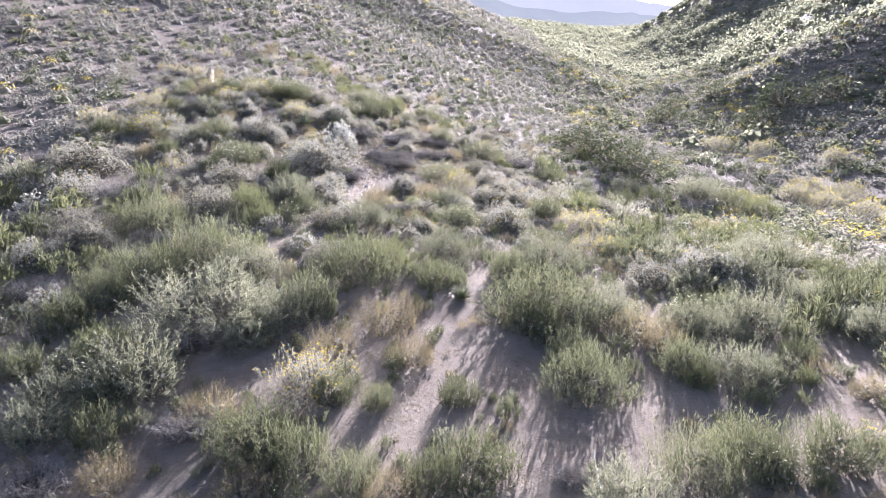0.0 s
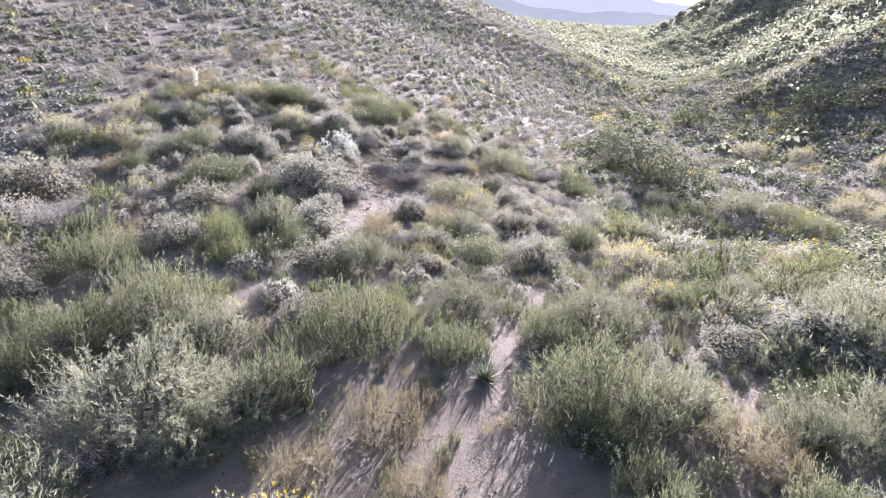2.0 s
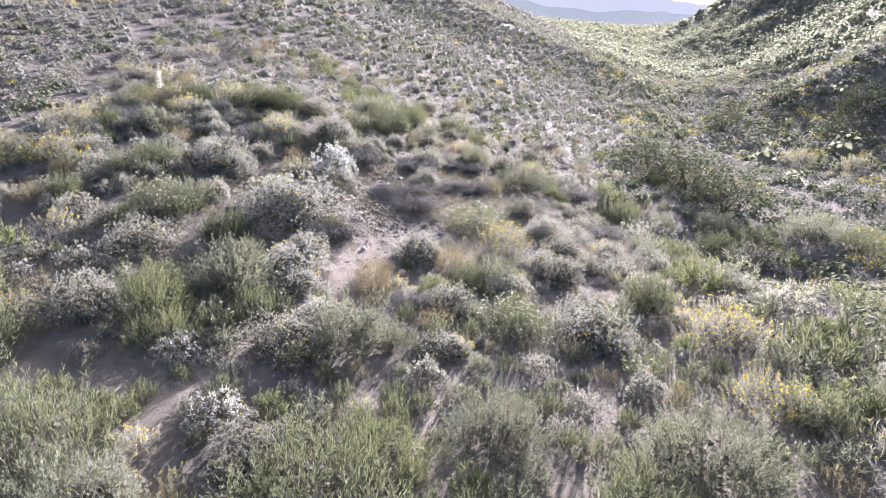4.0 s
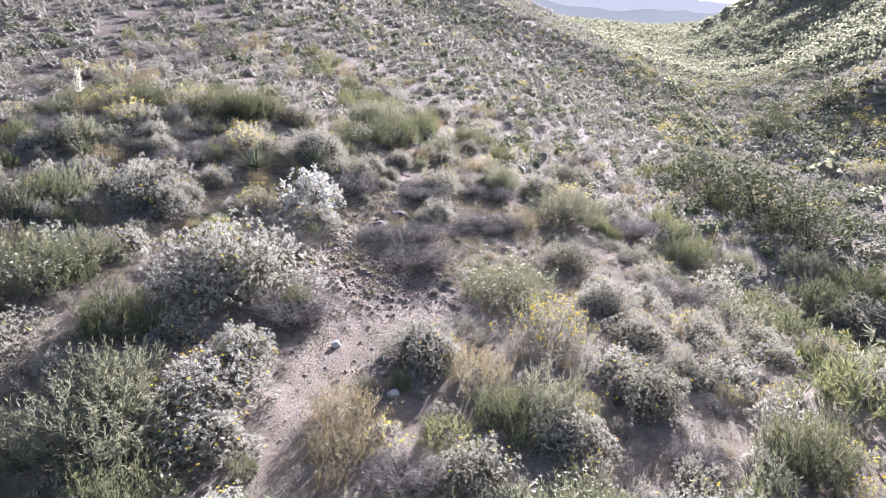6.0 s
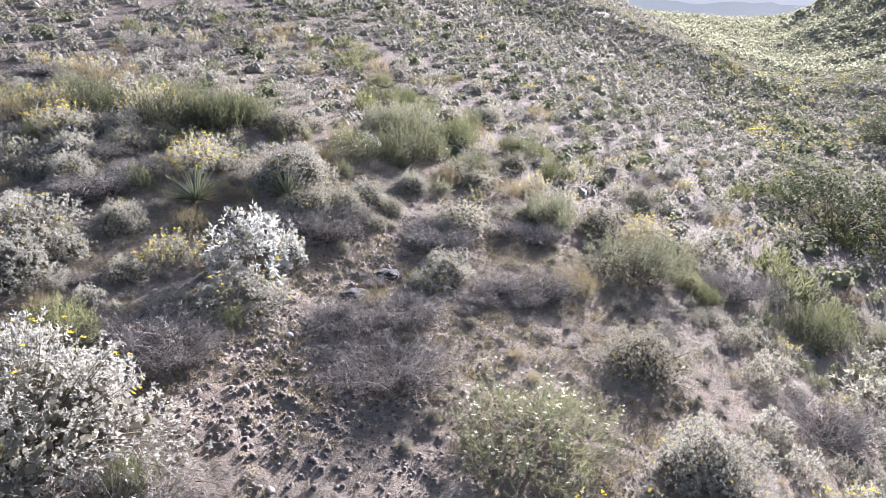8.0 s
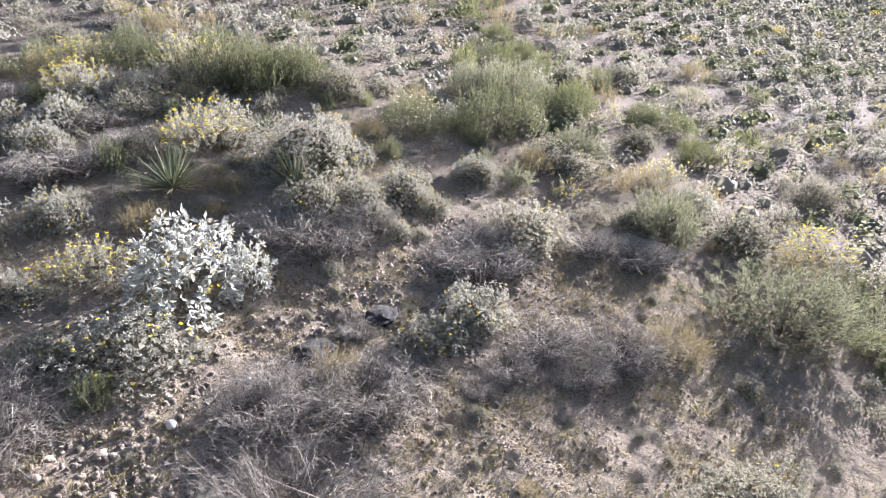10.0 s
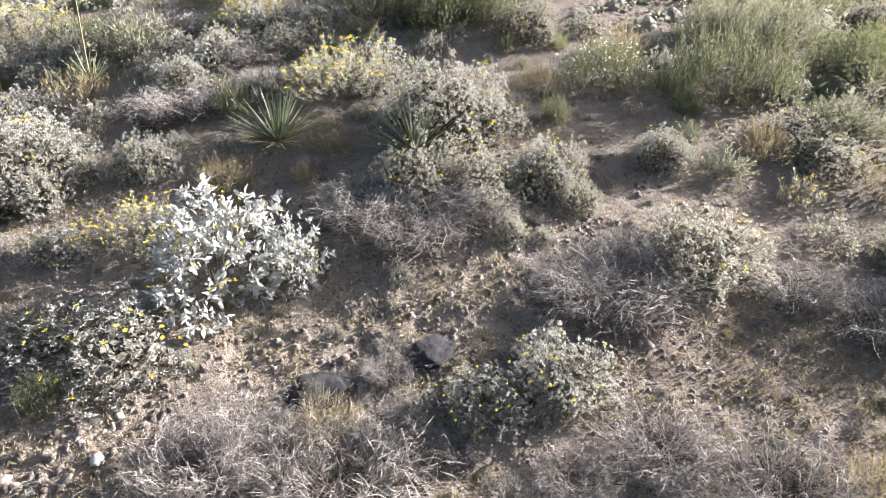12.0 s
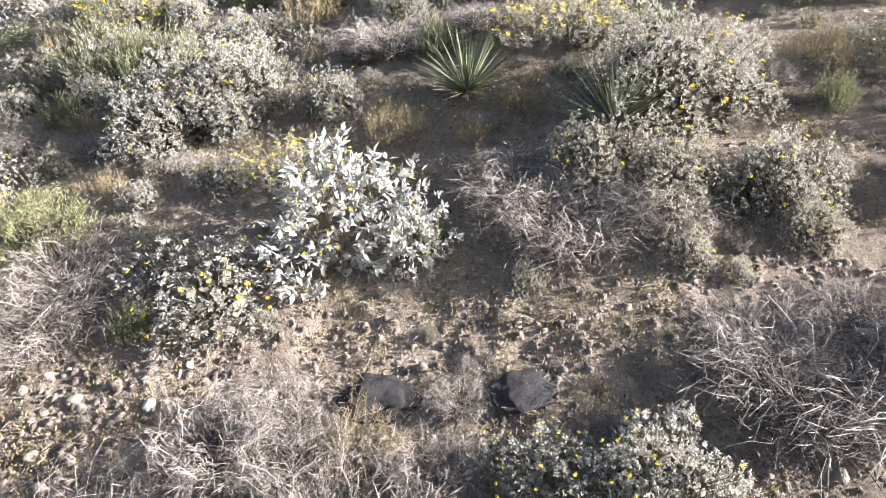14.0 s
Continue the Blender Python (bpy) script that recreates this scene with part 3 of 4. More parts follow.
SPOTS["broom"] += [(-9.9, 21.9, 1.49), (-5.2, 24.4, 1.06), (2.8, 25.4, 1.24), (4.4, 27.3, 1.10), (-0.4, 27.6, 0.76), (-2.11, 28.26, 0.41), (-7.1, 28.4, 1.44), (-4.6, 30.6, 0.61), (-11.6, 33.5, 1.36), (-5.10, 34.10, 0.50), (-5.93, 34.31, 0.36), (11.5, 41.5, 2.09), (6.8, 41.8, 1.73), (-5.79, 42.33, 0.55), (-14.0, 43.1, 1.89), (-10.3, 43.3, 1.53), (-10.8, 43.4, 1.69), (-9.4, 44.2, 1.16), (-9.8, 44.4, 1.25), (-4.7, 44.7, 0.61), (-4.7, 46.2, 1.55), (-3.7, 49.5, 1.33), (-5.9, 50.8, 1.21), (-1.8, 51.8, 1.11), (-5.6, 52.5, 1.27), (-3.9, 54.6, 1.15)]
SPOTS["fresh"] += [(5.3, 12.5, 0.72), (7.6, 12.6, 0.68), (-7.7, 13.9, 1.55), (-1.2, 19.3, 0.61), (-1.6, 19.7, 1.55), (12.4, 20.5, 1.75), (-6.6, 23.0, 1.49), (-7.1, 23.9, 1.55), (-7.7, 24.9, 1.55), (-7.1, 32.8, 1.12), (19.8, 40.3, 2.36), (4.0, 41.7, 1.06), (3.7, 42.3, 1.06), (19.5, 43.0, 2.60), (13.9, 43.3, 2.60), (-7.79, 44.71, 0.56), (0.1, 50.2, 1.07), (-3.8, 50.7, 1.39), (-7.3, 53.6, 1.55), (-7.0, 55.4, 1.55), (-8.7, 57.3, 1.55)]
SPOTS["yellow"] += [(7.54, 10.37, 0.59), (-2.7, 12.2, 1.70), (5.3, 22.2, 1.68), (-0.5, 23.5, 0.84), (-10.0, 23.6, 1.44), (5.5, 25.3, 1.60), (6.1, 26.4, 1.34), (5.0, 26.5, 1.30), (1.1, 28.3, 0.85), (3.9, 29.4, 0.94), (0.7, 30.6, 1.64), (-14.5, 32.9, 1.28), (-17.5, 33.3, 1.95), (-7.1, 35.8, 0.77), (-16.5, 37.0, 1.93), (-16.7, 38.3, 0.94), (-8.8, 40.0, 1.19), (-13.2, 40.7, 1.16), (-13.9, 40.8, 1.43), (27.1, 41.1, 2.58), (-10.9, 41.9, 1.24), (-14.4, 42.0, 1.54), (-11.9, 43.2, 1.74), (3.0, 45.6, 1.14), (28.3, 47.2, 2.60), (26.9, 49.3, 2.60), (31.2, 49.7, 2.56), (29.7, 52.5, 2.60)]
SPOTS["yellow"] += [(36.1, 59.8, 2.60), (33.1, 68.2, 2.60), (29.9, 71.4, 2.60)]
SPOTS["white"] += [(5.4, 9.4, 0.91), (-6.8, 12.2, 1.03), (-8.0, 13.1, 1.09), (-1.03, 13.21, 0.49), (2.5, 14.6, 0.94), (4.8, 16.2, 0.81), (6.5, 16.2, 1.26), (0.7, 24.5, 1.68), (0.6, 25.3, 1.27), (-9.5, 29.6, 2.05), (-9.0, 30.1, 0.90), (-0.2, 33.2, 2.19), (-6.2, 44.2, 1.71), (-1.3, 52.2, 1.56)]
SPOTS["dead"] += [(2.1, 9.4, 0.64), (-6.8, 9.6, 1.13), (-4.8, 11.1, 1.11), (-6.0, 14.5, 1.33), (-10.9, 16.8, 1.52), (-12.2, 24.4, 2.60), (-2.6, 24.6, 0.83), (-1.8, 25.8, 0.90), (2.6, 27.1, 0.81), (3.4, 28.9, 0.93), (-4.5, 30.2, 1.29), (-9.8, 32.0, 0.67), (-5.5, 33.1, 1.47), (-6.1, 33.3, 1.22), (-2.4, 34.0, 1.94), (-3.4, 34.5, 0.67), (-3.5, 34.9, 0.87), (-3.7, 35.4, 0.77), (-3.2, 35.5, 0.81), (-2.6, 35.8, 1.20), (4.9, 36.3, 1.47), (-2.9, 36.5, 0.67), (-1.6, 36.9, 0.81), (-2.3, 36.9, 0.80), (-9.9, 37.1, 0.90), (-3.71, 37.18, 0.30), (9.2, 37.4, 1.56), (-1.4, 37.5, 1.07)]
SPOTS["dead"] += [(-10.0, 37.6, 1.36), (-0.5, 38.0, 1.20), (-2.79, 38.14, 0.55), (-5.6, 38.3, 1.26), (-1.1, 38.4, 0.96), (-4.9, 38.4, 1.11), (-0.1, 38.9, 1.05), (-9.9, 39.1, 1.01), (-14.5, 39.2, 2.29), (-5.0, 39.4, 0.91), (-11.2, 39.4, 1.12), (-4.6, 39.4, 0.75), (-3.0, 39.5, 0.88), (-2.6, 39.6, 1.39), (-2.2, 39.7, 1.10), (-3.0, 40.4, 0.84), (-1.3, 41.7, 0.96), (-6.6, 41.8, 0.81), (-0.4, 42.1, 1.17), (4.9, 42.9, 1.76)]
SPOTS["straw"] += [(-0.8, 9.1, 0.98), (-3.2, 9.3, 1.09), (-5.6, 9.7, 0.80), (-4.4, 11.4, 1.02), (8.5, 12.0, 0.62), (-0.7, 13.4, 1.06), (-2.5, 13.9, 1.03), (5.1, 14.0, 0.90), (4.7, 14.7, 1.35), (-1.3, 15.2, 1.73), (-2.7, 26.1, 0.94), (-2.8, 27.0, 1.21), (-0.8, 28.8, 1.20), (-3.22, 36.03, 0.59), (-7.5, 37.1, 0.81), (-6.82, 38.03, 0.42), (-7.1, 38.8, 0.66), (0.6, 39.5, 1.10), (-6.6, 42.7, 0.89)]
SPOTS["bare"] += [(1.60, 9.30, 0.54), (1.4, 9.4, 0.88), (1.4, 9.9, 0.76), (2.9, 10.1, 0.88), (-4.9, 10.5, 0.91), (3.8, 10.5, 0.70), (2.2, 10.7, 1.40), (3.6, 10.9, 1.23), (6.8, 10.9, 1.11), (2.2, 10.9, 1.35), (-1.5, 11.0, 0.66), (-0.3, 11.0, 0.63), (6.9, 11.1, 0.74), (3.6, 11.3, 1.50), (-1.8, 11.3, 0.64), (-0.9, 11.3, 0.75), (6.6, 11.5, 0.65), (1.9, 11.6, 0.99), (7.9, 12.1, 0.68), (4.5, 12.1, 0.68), (-4.4, 12.2, 0.69), (-0.30, 12.30, 0.58), (1.7, 12.6, 1.06), (1.2, 12.8, 1.35), (-4.1, 13.1, 1.35), (-4.6, 13.4, 1.46), (-5.4, 13.4, 0.75), (-3.1, 13.5, 0.75)]
SPOTS["bare"] += [(9.3, 13.6, 0.76), (-2.1, 14.0, 0.78), (0.6, 14.1, 1.32), (1.5, 14.1, 1.18), (1.0, 14.6, 1.08), (-3.0, 14.6, 0.67), (9.4, 14.8, 0.82), (-4.3, 15.5, 0.88), (-7.5, 15.7, 1.11), (0.2, 15.7, 0.87), (0.7, 16.2, 0.74), (-7.9, 16.3, 0.89), (-7.5, 17.0, 0.92), (-1.2, 18.0, 0.78), (1.1, 18.8, 0.73), (-6.6, 21.3, 0.67), (5.1, 21.4, 0.80), (-8.6, 22.5, 0.89), (-3.4, 26.0, 0.73), (-13.2, 26.7, 1.78), (1.70, 26.80, 0.56), (-3.8, 27.1, 0.88), (-3.8, 27.4, 0.81), (-3.7, 27.4, 0.87), (-2.0, 27.5, 0.69), (-8.6, 27.6, 1.05), (-2.3, 27.6, 0.70), (-2.2, 27.6, 0.62)]
SPOTS["bare"] += [(-3.7, 27.7, 1.02), (-13.4, 28.0, 1.87), (-1.40, 28.30, 0.58), (-3.4, 28.9, 1.06), (-3.6, 29.1, 0.65), (-3.7, 29.1, 1.03), (-3.8, 29.1, 0.81), (-3.2, 29.8, 0.95), (-11.3, 30.2, 0.97), (-3.1, 30.2, 1.19), (-3.1, 30.3, 1.10), (-8.3, 30.3, 0.90), (-4.2, 30.7, 1.00), (-2.4, 30.7, 0.82), (-4.0, 30.9, 1.15), (-2.8, 31.3, 0.96), (1.50, 31.40, 0.49), (-11.20, 31.70, 0.56), (-2.5, 31.7, 1.34), (-4.8, 31.8, 1.21), (-3.7, 31.8, 1.12), (-0.5, 31.9, 1.01), (-10.00, 32.00, 0.51), (-0.80, 32.10, 0.50), (-4.0, 32.3, 0.73), (-4.1, 32.5, 1.29), (-2.5, 32.8, 0.94), (-8.0, 32.9, 0.66)]
SPOTS["bare"] += [(-3.2, 33.0, 0.98), (-3.5, 33.0, 0.85), (-7.60, 33.40, 0.32), (-4.2, 33.4, 0.73), (-4.70, 33.40, 0.52), (-9.70, 33.60, 0.51), (-3.8, 33.7, 0.67), (-3.90, 34.00, 0.57), (-3.8, 34.3, 0.87), (-4.30, 35.10, 0.55), (-4.10, 35.60, 0.35), (-6.80, 35.70, 0.48), (-4.50, 35.80, 0.48), (-4.70, 36.00, 0.33), (-3.60, 36.80, 0.51), (-3.80, 37.30, 0.38), (-4.40, 37.40, 0.52), (-4.40, 37.50, 0.34), (-2.70, 37.70, 0.50), (-3.7, 38.0, 0.62), (-3.5, 38.3, 0.76), (-3.20, 38.40, 0.58), (-4.20, 38.50, 0.57), (-3.80, 38.50, 0.55), (-3.6, 38.7, 0.82), (-3.6, 38.8, 0.88), (-3.8, 38.8, 0.67), (-3.30, 38.90, 0.60)]
SPOTS["bare"] += [(-3.6, 39.0, 0.85), (-3.7, 39.1, 0.85), (-3.6, 39.2, 0.63), (-1.3, 39.3, 0.66), (-0.70, 39.40, 0.58), (-0.6, 40.0, 0.81), (-0.20, 40.50, 0.50), (-3.80, 41.20, 0.34), (-3.50, 42.20, 0.46), (-4.6, 48.0, 0.78), (-3.0, 51.9, 0.88), (-3.1, 54.5, 1.29)]
g0 = np.random.default_rng(11)
STONES = [(-3.96, 35.33, 0.13), (-4.16, 34.29, 0.12), (-4.53, 34.61, 0.08), (-3.47, 29.35, 0.17), (-2.2, 28.04, 0.24)]
BOULDERS = [(-3.62, 36.24, 0.56), (-3.32, 37.47, 0.5)]
YUCCAS = [(-7.95, 38.25, 0.0), (-6.35, 39.7, 0.0), (-12.7, 36.9, 2.6), (0.52, 16.9, 0.0), (-8.4, 41.45, 0.0), (-16.9, 30.1, 0.0)]


def in_view(x, y):
    """Whether a place lies in the wedge of land that the walk overlooks."""
    far = math.degrees(math.atan2(x, y + 2))
    late = math.degrees(math.atan2(x - 1, y - 29))
    return -38 < far < 38 or (y > 22 and -68 < late < 40) or (y > 27 and math.hypot(x, y - 36) < 22 and x < 4)


def plain_sight(x, y):
    """The slope above the knoll, which the walk's end looks on from near by."""
    return -22 < x < 15 and 44 < y < 66 and math.hypot(x, y - 36) < 29 - 0.2 * x


class Cover:
    """Remembers which ground is taken, cell by cell."""

    def __init__(self):
        self.cells = {}

    def add(self, x, y, r):
        self.cells.setdefault((int(x // 3), int(y // 3)), []).append((x, y, r))

    def free(self, x, y, r):
        i, j = int(x // 3), int(y // 3)
        for a in (i - 1, i, i + 1):
            for b in (j - 1, j, j + 1):
                for px, py, pr in self.cells.get((a, b), ()):
                    if (px - x) ** 2 + (py - y) ** 2 < (pr + r) ** 2:
                        return False
        return True


cover = Cover()
for kind, rows in SPOTS.items():
    for x, y, d in rows:
        cover.add(x, y, d * (0.5 if kind == "bare" else 0.36))
for x, y, d in BOULDERS + YUCCAS:
    cover.add(x, y, 0.45)


def jittered(x0, x1, y0, y1, step, g):
    return [(x0 + (i + g.random()) * step, y0 + (j + g.random()) * step) for i in range(int((x1 - x0) / step)) for j in range(int((y1 - y0) / step))]


KINDS = ("sage", "broom", "fresh", "pale", "silver", "white", "dead", "yellow", "straw")
LOWER = (0.22, 0.26, 0.08, 0.12, 0.08, 0.10, 0.05, 0.03, 0.06)
KNOLL = (0.10, 0.06, 0.03, 0.38, 0.14, 0.04, 0.13, 0.06, 0.06)
VALLEY = (0.16, 0.14, 0.10, 0.32, 0.04, 0.06, 0.05, 0.10, 0.03)
filler = {k: [] for k in KINDS}
outer = {k: [] for k in KINDS}
for x, y in jittered(-22, 15, 6, 66, 0.5, g0):
    if not in_view(x, y) or (x < -17 or y > 50) and not plain_sight(x, y):
        continue
    inside = -11 < x < 6 and y < 44
    odds = VALLEY if x > 5 + 0.12 * max(y - 25, 0) else LOWER if y < 25 else KNOLL
    room = 0.3 if y < 33 else 0.42 if y > 42 else 0.31
    kind = str(g0.choice(KINDS, p=odds))
    d = (0.55 + 0.6 * g0.random()) if inside else (0.8 + 0.75 * g0.random())
    known = -10 < x < 9 and y < 18 or -9 < x < 4 and y > 27 and y < 43
    if known:
        kind = ("straw", "silver", "pale", "dead", "dead", "pale")[int(g0.integers(0, 6))] if y > 20 else ("straw", "broom", "sage", "white")[int(g0.integers(0, 4))]
        d = 0.28 + 0.42 * g0.random() ** 1.5
    if g0.random() < (0.25 if known else 0.05) or not cover.free(x, y, d * room):
        continue
    cover.add(x, y, d * (room + 0.02))
    (filler if inside else outer)[kind].append((x, y, d))


def mound(x, y, r, tall, g, sides, rings):
    """The closed uneven heart of a cushion of scrub."""
    up = np.linspace(0, 0.93, rings + 1)[:, None]
    a = np.arange(sides)[None, :] * 2 * math.pi / sides + np.arange(rings + 1)[:, None] * 0.4
    lump = 1 + 0.3 * (g.random((rings + 1, sides)) - 0.5) + 0.10 * np.sin(2 * a + g.random() * 6)
    flat = np.sqrt(1 - up ** 2)
    z = tall * (up + 0.12 * (g.random((rings + 1, sides)) - 0.5) * (up > 0))
    verts = np.stack([x + r * flat * lump * np.cos(a), y + r * flat * lump * np.sin(a), z + float(height(x, y, False)) - 0.06], -1).reshape(-1, 3)
    i, j = np.meshgrid(np.arange(rings), np.arange(sides), indexing="ij")
    k = (j + 1) % sides
    return verts, np.stack([i * sides + j, i * sides + k, (i + 1) * sides + k, (i + 1) * sides + j], -1).reshape(-1, 4)


def far_scrub(name, spots, per, card, material, label, seed, low=0.0, heart=0.6):
    """Small shrubs too many and too far to count, each a dome of overlapping leaf clumps."""
    g = np.random.default_rng(seed)
    pieces = []
    for x, y, r in spots:
        tall = r * (0.75 + 0.35 * g.random())
        if not low:
            pieces.append(mound(x, y, r * heart, tall * heart, g, 6, 2))
        p, out = dome(per, r, tall, g, low, 0.14, 0.8)
        p = p + np.array([x, y, float(height(x, y, False)) - 0.04])
        c = np.minimum(card * (0.6 + 0.7 * g.random(per)) * (r / 0.6) ** 0.8, 0.6)
        tilt = unit(out + g.normal(size=(per, 3)) * 0.28)
        along = unit(np.cross(tilt, g.normal(size=(per, 3)))) + tilt * 0.25
        pieces.append(leaves(p - along * c[:, None] * 0.5, along, c, c * 0.8, g, 0.15, 0.5, tilt))
    v, f = joined(pieces)
    tagged(new(name, mesh_from(name, v, f, material)), label, "scrub", kind="stuff")


masses = {k: [] for k in ("grey", "green", "yellow", "far_grey", "far_green", "canyon", "remote")}
for kind, mass in (("pale", "grey"), ("sage", "green"), ("broom", "green")):
    upper = [q for q in outer[kind] if q[1] > 46 or q[0] > 9 and q[1] > 25]
    outer[kind] = [q for q in outer[kind] if q not in upper]
    masses[mass] += [(x, y, d / 2) for x, y, d in upper]
for x, y in jittered(-80, 60, 8, 165, 0.84, g0):
    if -17 < x < 12 and y < 50 or plain_sight(x, y) or not in_view(x, y):
        continue
    distance = math.hypot(x, y - min(y, 34))
    n = float(value_noise(x / 6 + 70, y / 6))
    valley = x > 8 + 0.08 * y
    d = (0.65 + 0.7 * g0.random()) * (1.25 if valley else 1.0) * (1.2 if distance > 55 else 1.0)
    if float(value_noise(x / 3.5, y / 3.5 + 31)) > 0.72 and g0.random() < 0.6 or not cover.free(x, y, d * 0.28):
        continue
    cover.add(x, y, d * 0.33)
    if g0.random() < 0.025 + 0.14 * (valley and n > 0.5):
        masses["yellow"].append((x, y, d / 2))
    else:
        d = d * (1.18 if distance > 46 else 1.08)
        leafy = g0.random() < (0.42 if valley else 0.16) + 0.6 * (n - 0.5)
        masses[("far_" if distance > 46 else "") + ("green" if leafy else "grey")].append((x, y, d / 2 * (1.1 if leafy else 1)))
for x, y in jittered(25, 170, 60, 290, 2.3, g0):
    if in_view(x, y) and cover.free(x, y, 0.6):
        masses["canyon"].append((x, y, 1.1 + 1.1 * g0.random()))
for x, y in jittered(-75, 70, 165, 300, 1.9, g0):
    if in_view(x, y) and cover.free(x, y, 0.5) and g0.random() < 0.85:
        masses["remote"].append((x, y, 0.7 + 0.6 * g0.random()))
for x, y in jittered(10, 220, 290, 470, 4.2, g0):
    if in_view(x, y):
        masses["canyon"].append((x, y, 1.8 + 1.6 * g0.random()))
far_scrub("grey_scrub", masses["grey"], 90, 0.105, MASS_GREY, "grey-green rounded sage scrub covering the hillside", 1)
far_scrub("green_scrub", masses["green"], 90, 0.12, MASS_GREEN, "darker green scrub between the grey mounds", 2)
far_scrub("flowering_scrub", masses["yellow"], 60, 0.11, MASS_GREY, "rounded scrub with yellow flowering tops on the slope", 3)
far_scrub("yellow_bloom", masses["yellow"], 80, 0.075, PETAL, "yellow flowers over the tops of scattered scrub", 3, 0.4)
far_scrub("distant_grey_scrub", masses["far_grey"], 26, 0.19, MASS_GREY, "pale sage scrub high on the slope", 5)
far_scrub("distant_green_scrub", masses["far_green"], 26, 0.2, MASS_GREEN, "green scrub high on the slope", 6)
far_scrub("remote_scrub", masses["remote"], 9, 0.3, MASS_GREY, "grey-green scrub on the farthest flank of the hill", 7)
far_scrub("canyon_scrub", masses["canyon"], 22, 0.24, MASS_CANYON_HAZED, "dense green scrub on the far canyon side", 4)

SORTS = {
    "star": ("silvery white brittlebush with large star-like leaf clusters and yellow daisies", "large-leaved brittlebush"),
    "silver": ("silvery white brittlebush with yellow daisies on dry soil", "brittlebush"),
    "ashen": ("ashen grey brittlebush of fine leaves with a few yellow daisies", "ashen brittlebush"),
    "pale": ("pale grey-green rounded shrub with small leaves", "pale mounds"),
    "sage": ("soft grey-green sagebrush with feathery shoots", "sagebrush"),
    "broom": ("upright green broom-like shrub with thin stems", "green broom shrubs"),
    "fresh": ("bright yellow-green leafy shrub on bare soil", "bright green shrubs"),
    "yellow": ("rounded grey-green shrub covered in yellow flowers", "yellow flowering shrubs"),
    "white": ("green buckwheat shrub dotted with white flower heads", "buckwheat"),
    "dead": ("dead shrub of tangled bare grey twigs", "dead shrubs"),
    "straw": ("half-dry straw-coloured brushy shrub", "half-dry shrubs"),
}


def prototypes(kind, f, big=1.0):
    """The shapes of one kind; f thins them out for places that stay far off, big makes them broader with leaves of the same size."""
    k = f * big ** 1.25
    far = 1 / f ** 0.45
    low = big ** 0.75

    def brush(name, seeds, r, h, n, per, leaf, width, upright, reach, material, *bloom):
        if bloom:
            bloom = (bloom[0], int(bloom[1] * k), bloom[2] * far ** 0.7, bloom[3])
        return [feathery(name, s, r * big, h * low, int(n * k), per, leaf * far, width * far, upright, reach, material, *bloom) for s in seeds]

    if kind == "star":
        return [brittlebush(s, 0.62 * big, 0.9 * low, int(250 * k), 0.094, int(50 * k)) for s in (1, 2)]
    if kind == "silver":
        return [brittlebush(s, 0.52 * big, 0.54 * low, int(720 * k), 0.034 * far, int(34 * k), ASHEN) for s in (3, 33, 34)]
    if kind == "ashen":
        return [brittlebush(s, 0.52 * big, 0.52 * low, int(1300 * k), 0.029, int(22 * k), ASHEN) for s in (35, 36, 37)]
    if kind == "pale":
        return [brittlebush(s, 0.52 * big, 0.5 * low, int(950 * k), 0.027 * far, int(10 * k), PALE, "sage_mound") for s in (4, 5, 6)]
    if kind == "sage":
        return brush("sagebrush", (7, 8, 9), 0.5, 0.52, 330, 18, 0.058, 0.0105, 0.5, 0.32, SAGE)
    if kind == "broom":
        return brush("broom_shrub", (10, 11, 12), 0.46, 0.46, 300, 15, 0.062, 0.0095, 0.8, 0.46, GREEN)
    if kind == "fresh":
        return brush("leafy_shrub", (20, 21), 0.48, 0.5, 300, 17, 0.055, 0.0095, 0.6, 0.32, BRIGHT)
    if kind == "yellow":
        return brush("deerweed", (13, 14), 0.5, 0.48, 260, 16, 0.05, 0.009, 0.45, 0.26, PALE, PETAL, 260, 0.024, "yellow pea flowers")
    if kind == "white":
        return brush("buckwheat", (15, 16), 0.48, 0.48, 280, 17, 0.055, 0.008, 0.55, 0.34, GREEN, WHITE, 150, 0.022, "small white flower heads")
    if kind == "dead":
        return [dead_shrub(s, 0.58 * big, 0.34 * low, int(270 * k ** 0.7)) for s in (17, 18, 19)]
    return brush("brushwood", (22, 23), 0.48, 0.44, 240, 14, 0.065, 0.006, 0.7, 0.44, OCHRE)


filler["ashen"], outer["ashen"], filler["star"], outer["star"] = [], [], [], []
for kind, (label, group) in SORTS.items():
    wide = 1.12 if kind == "star" else 0.96
    place(prototypes(kind, 1.0), [s for s in SPOTS[kind] if s[2] < 1.45], g0, label, "shrub", group, wide)
    place(prototypes(kind, 1.0, 1.6), [s for s in SPOTS[kind] if s[2] >= 1.45], g0, label, "shrub", group, wide * 1.6)
    near = [s for s in filler[kind] if -9 < s[0] < 3 and 31 < s[1] < 43]
    place(prototypes(kind, 0.85), near, g0, label, "shrub", group)
    place(prototypes(kind, 0.24), [s for s in filler[kind] if s not in near], g0, label, "shrub", group)
    close = [s for s in outer[kind] if -19 < s[0] < 3 and 27 < s[1] < 48]
    place(prototypes(kind, 0.5), close, g0, label, "shrub", group)
    place(prototypes(kind, 0.17), [s for s in outer[kind] if s not in close], g0, label, "shrub", group)

SPOTS_BY_ROCK = [(-3.4, 36.9, 0.6)]
